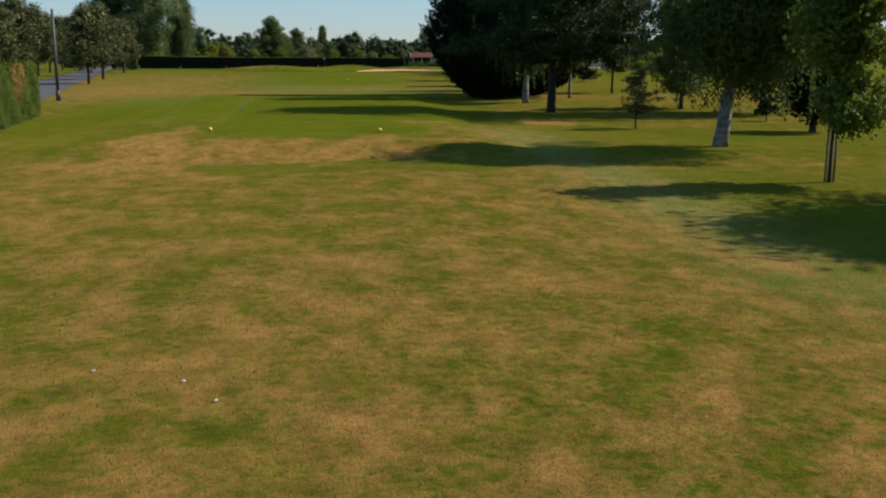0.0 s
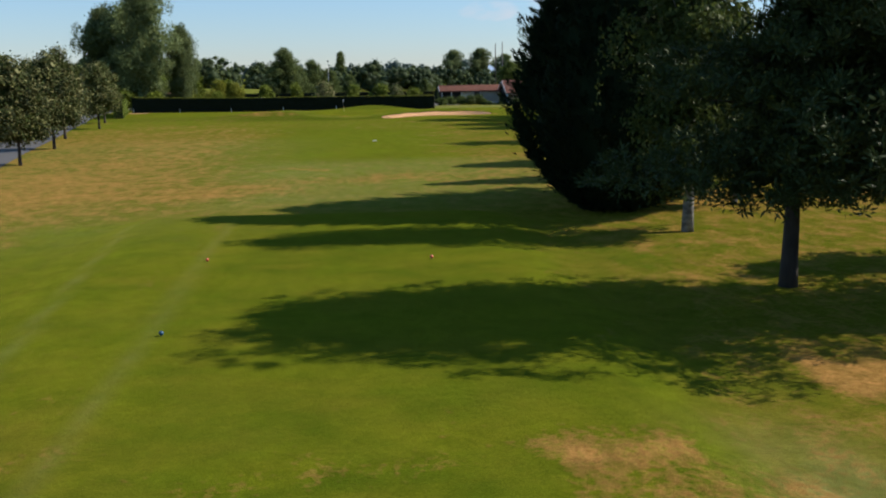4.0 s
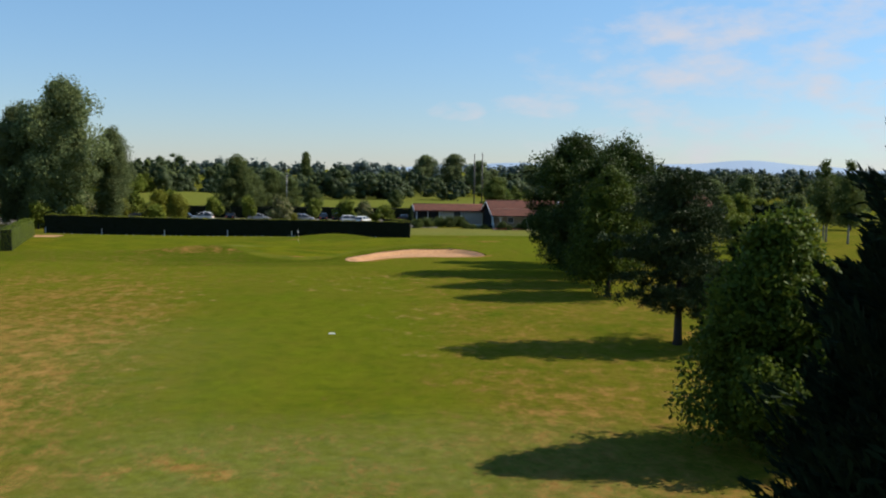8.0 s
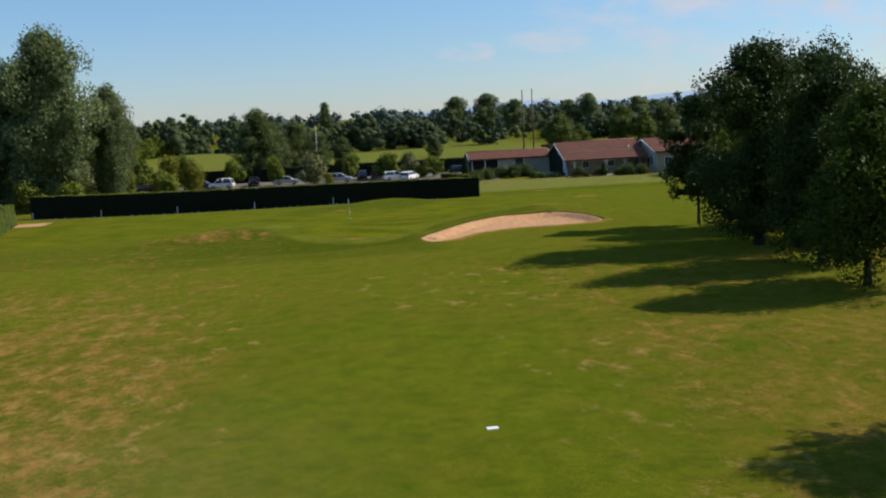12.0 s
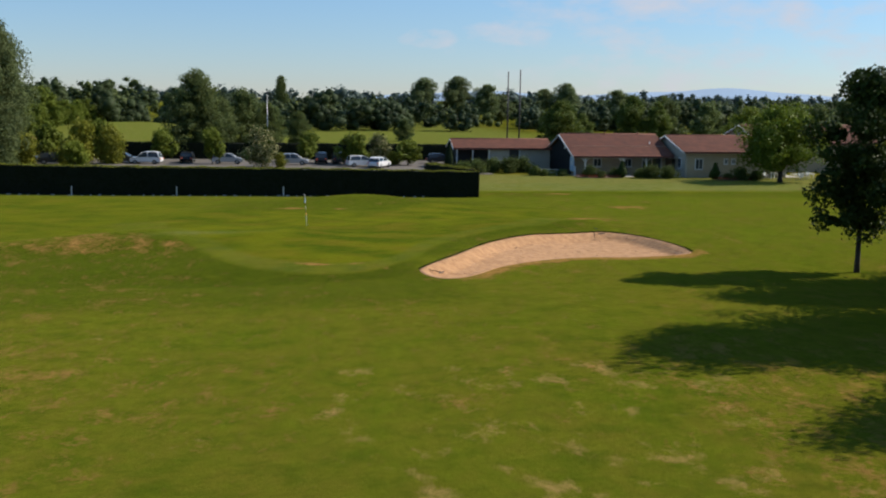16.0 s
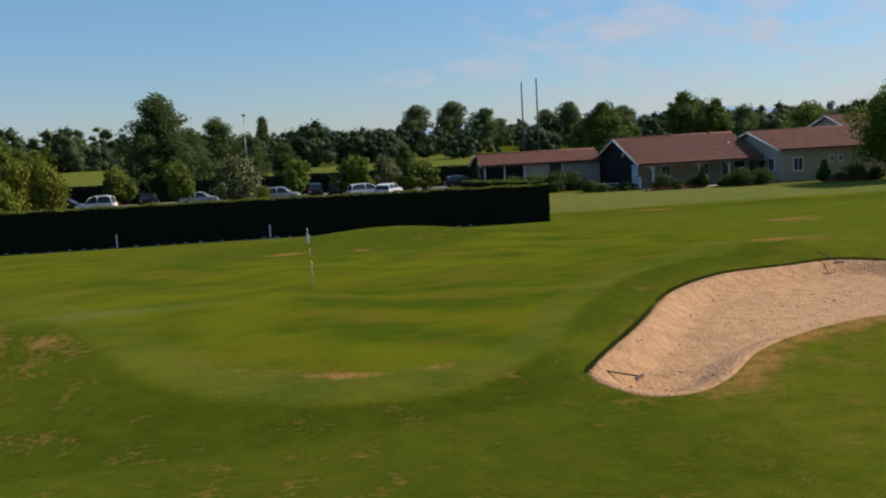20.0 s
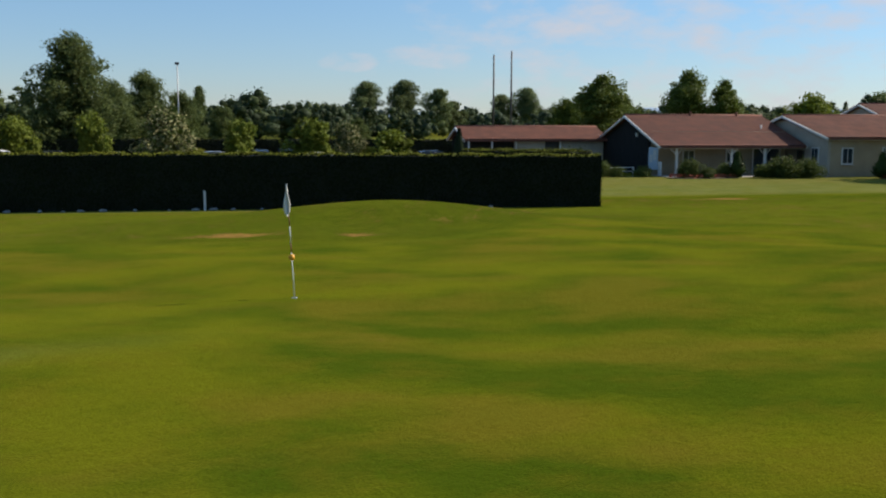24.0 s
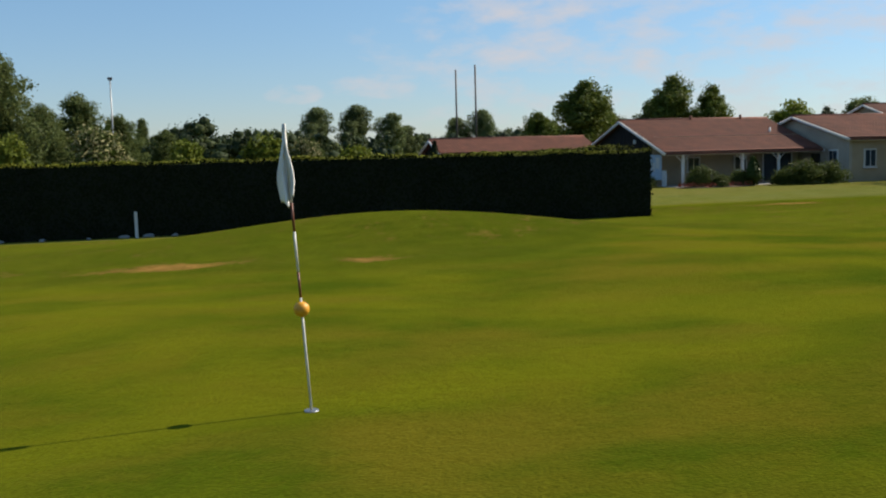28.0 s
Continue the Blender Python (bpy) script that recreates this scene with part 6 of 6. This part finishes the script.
# ---- cars ----
def side_shape(bm, outline, half, taper=0.0):
    """A solid from a side outline (x, z), narrowing towards its top by taper."""
    zs = [z for _, z in outline]
    lo, hi = min(zs), max(zs)
    a = [bm.verts.new((x, -(half - taper * (z - lo) / (hi - lo)), z)) for x, z in outline]
    c = [bm.verts.new((x, half - taper * (z - lo) / (hi - lo), z)) for x, z in outline]
    n = len(outline)
    bm.faces.new(a)
    bm.faces.new(c[::-1])
    for i in range(n):
        bm.faces.new((a[i], c[i], c[(i + 1) % n], a[(i + 1) % n]))
    return bm


def car(x, y, turn, paint, label, tall=1.0):
    c = thing("car", label, "car", (x, y, gz(x, y) + 0.03), turn, "parked cars")
    low = [(-2.1, 0.35), (-2.15, 0.62), (-2.05, 0.88), (-1.5, 0.95), (1.0, 0.95), (1.75, 0.86), (2.1, 0.70), (2.12, 0.42), (2.0, 0.28), (-2.0, 0.28)]
    body = bmesh.new()
    side_shape(body, low, 0.86)
    bmesh.ops.bevel(body, geom=list(body.edges), offset=0.06, segments=2, affect="EDGES", profile=0.5)
    part("body", body, paint, c)
    cab = [(-1.95, 0.93), (-1.75, 1.36 * tall), (-1.2, 1.46 * tall), (0.1, 1.46 * tall), (0.35, 1.40 * tall), (1.1, 0.93)]
    part("window_band", side_shape(bmesh.new(), cab, 0.80, 0.14), M_GLASS, c, "dark car windows")
    roof = [(-1.78, 1.37 * tall), (-1.2, 1.49 * tall), (0.1, 1.49 * tall), (0.36, 1.41 * tall), (0.1, 1.43 * tall), (-1.2, 1.43 * tall)]
    part("roof", side_shape(bmesh.new(), roof, 0.70, 0.04), paint, c)
    for px, pz, qx, qz in ((-0.35, 0.94, -0.38, 1.45), (1.12, 0.94, 0.33, 1.42), (-1.92, 0.94, -1.72, 1.38)):
        for sg in (-1, 1):
            part("pillar", tubed([(px, sg * 0.82, pz), (qx, sg * 0.69, qz * tall)], [0.05, 0.045], 4), paint, c)
    for wx in (-1.32, 1.32):
        for sg in (-1, 1):
            w = part("wheel", tubed([(wx, sg * 0.66, 0.31), (wx, sg * 0.88, 0.31)], [0.31, 0.31], 16), M_TYRE, c)
            part("rim", tubed([(wx, sg * 0.87, 0.31), (wx, sg * 0.90, 0.31)], [0.2, 0.18], 12), M_METAL, w)
    for sg in (-1, 1):
        part("headlight", boxed((2.02, sg * 0.6 - 0.18, 0.6), (2.12, sg * 0.6 + 0.18, 0.74), 0.02), M_WHITE, c)
        part("tail_light", boxed((-2.17, sg * 0.66 - 0.12, 0.62), (-2.09, sg * 0.66 + 0.12, 0.84), 0.02), M_RED, c)
    return c


PAINTS = {"white": (0.70, 0.70, 0.70), "silver": (0.42, 0.43, 0.45), "dark grey": (0.05, 0.055, 0.06), "black": (0.015, 0.015, 0.017), "blue": (0.03, 0.06, 0.15)}
PAINT = {k: mat("paint_" + k.replace(" ", "_"), v, 0.25, metal=0.3 if k != "white" else 0.0, color2=tuple(0.92 * c for c in v), scale=0.6) for k, v in PAINTS.items()}
for x, y, turn, tone, tall in ((-38.0, 77.5, 4, "silver", 1.1), (-33.5, 74.5, 8, "dark grey", 1.0), (-25.0, 77.0, -4, "dark grey", 1.0), (-21.6, 75.5, 172, "white", 1.15), (-16.4, 78.5, 90, "black", 1.05), (-10.6, 76.0, -2, "silver", 1.0), (-1.5, 74.5, -6, "silver", 1.05), (2.4, 77.5, 90, "black", 1.1), (4.9, 78.0, 92, "dark grey", 1.15), (7.9, 71.0, 12, "white", 1.05), (10.2, 69.5, 62, "white", 1.0), (20.0, 78.5, 0, "dark grey", 1.0)):
    car(x, y, turn, PAINT[tone], tone + " car parked behind the clipped hedge", tall)

# ---- poles, lamps, stakes ----
lamp = thing("lamp_post", "tall slim grey lamp post in the car park", "lamp post", (-5.3, 82.8, gz(-5.3, 82.8)))
part("pole", tubed([(0, 0, 0), (0, 0, 9.9)], [0.075, 0.05], 10), M_METAL, lamp)
part("lamp_head", boxed((-0.2, -0.15, 9.87), (0.2, 0.15, 10.1), 0.05), M_DARKMETAL, lamp)
for x, y, top in ((42.1, 135.4, 15.2), (43.3, 129.5, 15.4)):
    p = thing("range_pole", "tall thin dark pole behind the clubhouse", "pole", (x, y, gz(x, y)), group="tall range poles")
    part("shaft", tubed([(0, 0, -0.1), (0, 0, top)], [0.17, 0.13], 8), M_DARKMETAL, p)
    part("foot", boxed((-0.35, -0.35, -0.05), (0.35, 0.35, 0.25), 0.03), M_PAVE, p)
post = thing("road_post", "tall dark post at the edge of the road", "post", (-15.2, -113.3, gz(-15.2, -113.3)))
part("shaft", tubed([(0, 0, -0.1), (0, 0, 5.9)], [0.12, 0.09], 10), M_DARKMETAL, post)
part("base", tubed([(0, 0, 0), (0, 0, 0.7)], [0.16, 0.15], 10), M_DARKMETAL, post)
hx, hy = (-40.2, 34.8), (15.6, 25.3)
for x in (-40.0, -31.2, -21.5, -11.8, -2.0):
    y = hx[1] + (x - hx[0]) / (hy[0] - hx[0]) * (hy[1] - hx[1]) - 0.95
    s = thing("white_stake", "short white boundary stake in front of the hedge", "stake", (x, y, gz(x, y)), group="white stakes")
    part("shaft", boxed((-0.05, -0.05, -0.1), (0.05, 0.05, 0.86), 0.012), M_WHITE, s)
    part("cap", ball(0.06, (0, 0, 0.86), (1, 1, 0.5)), M_WHITE, s)

# ---- tee markers, plate, flag ----
for x, y, m, tone in ((-1.25, -143.4, M_YELLOW, "yellow"), (5.02, -143.8, M_YELLOW, "yellow"), (-1.5, -130.6, M_BLUE, "blue"), (-1.85, -121.8, M_RED, "red"), (5.24, -122.3, M_RED, "red")):
    t = thing("tee_marker", tone + " ball-shaped tee marker on the mown tee", "tee marker", (x, y, gz(x, y)), group="tee markers")
    part("ball", ball(0.078 if tone == "yellow" else 0.055, (0, 0, 0.10 if tone == "yellow" else 0.07), sub=3), m, t)
    part("spike", tubed([(0, 0, -0.05), (0, 0, 0.04)], [0.015, 0.02], 6), M_DARKMETAL, t)
plate = solo("distance_plate", boxed((-0.19, -0.13, -0.02), (0.19, 0.13, 0.03), 0.015), M_WHITE, "flat white distance plate set in the fairway", "marker", at=(4.07, -63.0, gz(4.07, -63.0)), turn=5)

fz = gz(0, 0)
flag = thing("flagstick", "golf flagstick with a limp white flag standing in the hole", "flag", (0, 0, fz))
lean = Vector((-0.105, 0.06, 2.03))
def on_stick(t):
    return tuple(lean * t)
for a, c, m, nm in ((0.0, 0.40, M_STICK, "stick_section"), (0.40, 0.49, M_BAND, "stick_band"), (0.49, 0.63, M_STICK, "stick_section"), (0.63, 0.73, M_BAND, "stick_band"), (0.73, 1.0, M_STICK, "stick_section")):
    part(nm, tubed([on_stick(a), on_stick(c)], [0.009, 0.009], 8), m, flag, "dark red band" if m is M_BAND else "")
bm = ball(0.055, on_stick(0.36), (1, 1, 1), 3)
part("ball", bm, M_ORANGE, flag, "orange ball on the flagstick")
part("cup_rim", tubed([(0, 0, -0.02), (0, 0, 0.008)], [0.050, 0.052], 20), M_METAL, flag, "pale rim of the hole")
# limp cloth: folds hanging from the top of the stick
U, T = np.meshgrid(np.linspace(0, 1, 25), np.linspace(0, 1, 21))
fold = 0.035 * np.sin(U * 11.0 + T * 1.3) * (0.3 + 0.7 * T)
wide = 0.020 + 0.092 * T ** 0.8 - 0.06 * np.clip(T - 0.72, 0, 1)
CX = lean[0] * (1 - 0.27 * T) + wide * (U - 0.80) + 0.012 * np.sin(T * 7.0 + U * 3.0)
CY = lean[1] * (1 - 0.27 * T) + fold
CZ = lean[2] * 0.998 - 0.52 * T - 0.05 * T * (1 - U) + 0.03 * T * np.sin(U * 8.0 + 1.0)
i = np.arange(U.size).reshape(U.shape)
q = np.stack([i[:-1, :-1], i[:-1, 1:], i[1:, 1:], i[1:, :-1]], -1).reshape(-1, 4)
cloth = part("flag_cloth", smooth(np_mesh("flag_cloth", np.stack([CX, CY, CZ], -1).reshape(-1, 3), q)), M_CLOTH, flag, "limp white cloth")
thick = cloth.modifiers.new("thickness", "SOLIDIFY")
thick.thickness = 0.004

rake = thing("bunker_rake", "wooden rake lying in the bunker sand", "rake", (6.2, -15.25, gz(6.2, -15.25) + 0.07), -43)
part("handle", tubed([(-0.72, 0, 0.12), (0.55, 0, 0.05)], [0.018, 0.018], 6), M_BARK, rake)
part("head", boxed((0.52, -0.22, 0.02), (0.57, 0.22, 0.07), 0.01), M_DARKMETAL, rake)
for k in range(7):
    part("tooth", tubed([(0.55, -0.20 + 0.066 * k, 0.03), (0.56, -0.20 + 0.066 * k, -0.04)], [0.008, 0.005], 4), M_DARKMETAL, rake)
tagged(copy_thing(rake, pose(18.55, -3.25, gz(18.55, -3.25) + 0.14, 0, 9, -84)), "wooden rake lying across the back edge of the bunker")

# ---- rough grass tufts on the near ground ----
rng = np.random.default_rng(99)


def tufts(name, x0, x1, y0, y1, count, height, label):
    x, y = rng.uniform(x0, x1, count), rng.uniform(y0, y1, count)
    z = ground_z(x, y)
    a = rng.uniform(0, 2 * math.pi, count)
    h, w = height * rng.uniform(0.5, 1.4, count), height * 0.16 * rng.uniform(0.6, 1.4, count)
    bx, by = np.cos(a) * w, np.sin(a) * w
    lx, ly = rng.normal(0, 0.45, count) * h, rng.normal(0, 0.45, count) * h
    v = np.stack([np.stack([x - bx, y - by, z - 0.005], -1), np.stack([x + bx, y + by, z - 0.005], -1), np.stack([x + lx, y + ly, z + h], -1)], 1).reshape(-1, 3)
    me = np_mesh(name, v, np.arange(3 * count).reshape(-1, 3))
    return solo(name, me, M_BLADES, label, "grass", kind="stuff")


M_BLADES = leaf_mat("grass_blades", (0.078, 0.096, 0.010), (0.300, 0.190, 0.066), 0.4, 0.8)
tufts("rough_grass", -9, 14, -176, -164, 90000, 0.028, "short dry rough grass in front of the tee")
tufts("rough_grass", -12, 18, -164, -150, 50000, 0.03, "short dry rough grass beside the tee")
n = 7000
k = rng.integers(0, 73, n)
edge = np.array(BUNKER_EDGE[1:75])
w = rng.uniform(0, 1, n)[:, None]
p = edge[k] * (1 - w) + edge[np.minimum(k + 1, 73)] * w
p = p + (p - cen) / np.linalg.norm(p - cen, axis=1, keepdims=True) * rng.normal(0.0, 0.06, n)[:, None]
z = ground_z(p[:, 0], p[:, 1]) + 0.03
h = rng.uniform(0.05, 0.13, n)
inw = (cen - p) / np.linalg.norm(cen - p, axis=1, keepdims=True)
tip = np.column_stack([p + inw * (h * rng.uniform(0.2, 0.9, n))[:, None] + rng.normal(0, 0.02, (n, 2)), z + h * 0.5])
side = np.column_stack([-inw[:, 1], inw[:, 0]]) * 0.014
v = np.stack([np.column_stack([p - side, z]), np.column_stack([p + side, z]), tip], 1).reshape(-1, 3)
M_LIP = leaf_mat("lip_grass", (0.052, 0.074, 0.008), (0.130, 0.135, 0.020), 0.15, 0.8)
solo("bunker_grass", np_mesh("bunker_grass", v, np.arange(3 * n).reshape(-1, 3)), M_LIP, "ragged grass hanging over the bunker's edge", "grass", kind="stuff")
# dark flakes of soil and turf strewn on the sand
flake_v, flake_f = [], []
spots = rng.uniform((6.5, -16.5), (21.5, -3.5), (420, 2))
spots = spots[inside_bunker(spots[:, 0], spots[:, 1]) > 0.35][:110]
for x, y in spots:
    a, r = rng.uniform(0, 6.28), rng.uniform(0.015, 0.055)
    z0, n0 = gz(x, y) + 0.055, len(flake_v)
    for k in range(6):
        q = r * rng.uniform(0.55, 1.2)
        dx, dy = 1.9 * q * math.cos(k * 1.047), 0.7 * q * math.sin(k * 1.047)
        flake_v.append((x + dx * math.cos(a) - dy * math.sin(a), y + dx * math.sin(a) + dy * math.cos(a), z0))
    flake_v.append((x, y, z0 + 0.022 + 0.25 * r))
    flake_f += [(n0 + k, n0 + (k + 1) % 6, n0 + 6) for k in range(6)]
solo("sand_debris", np_mesh("sand_debris", np.array(flake_v), np.array(flake_f)), M_SOIL, "dark flakes of soil and turf strewn on the sand", "debris", kind="stuff")
# a few pale scraps lying in the rough
for k, (x, y) in enumerate(((1.1, -169.9), (2.5, -170.9), (2.1, -170.3))):
    bm = boxed((-0.018, -0.012, 0.0), (0.02, 0.012, 0.008), 0.002)
    solo("paper_scrap", bm, M_WHITE, "small pale scrap lying in the dry rough grass", "litter", group="pale scraps", at=(x, y, gz(x, y) + 0.02), turn=70 * k)
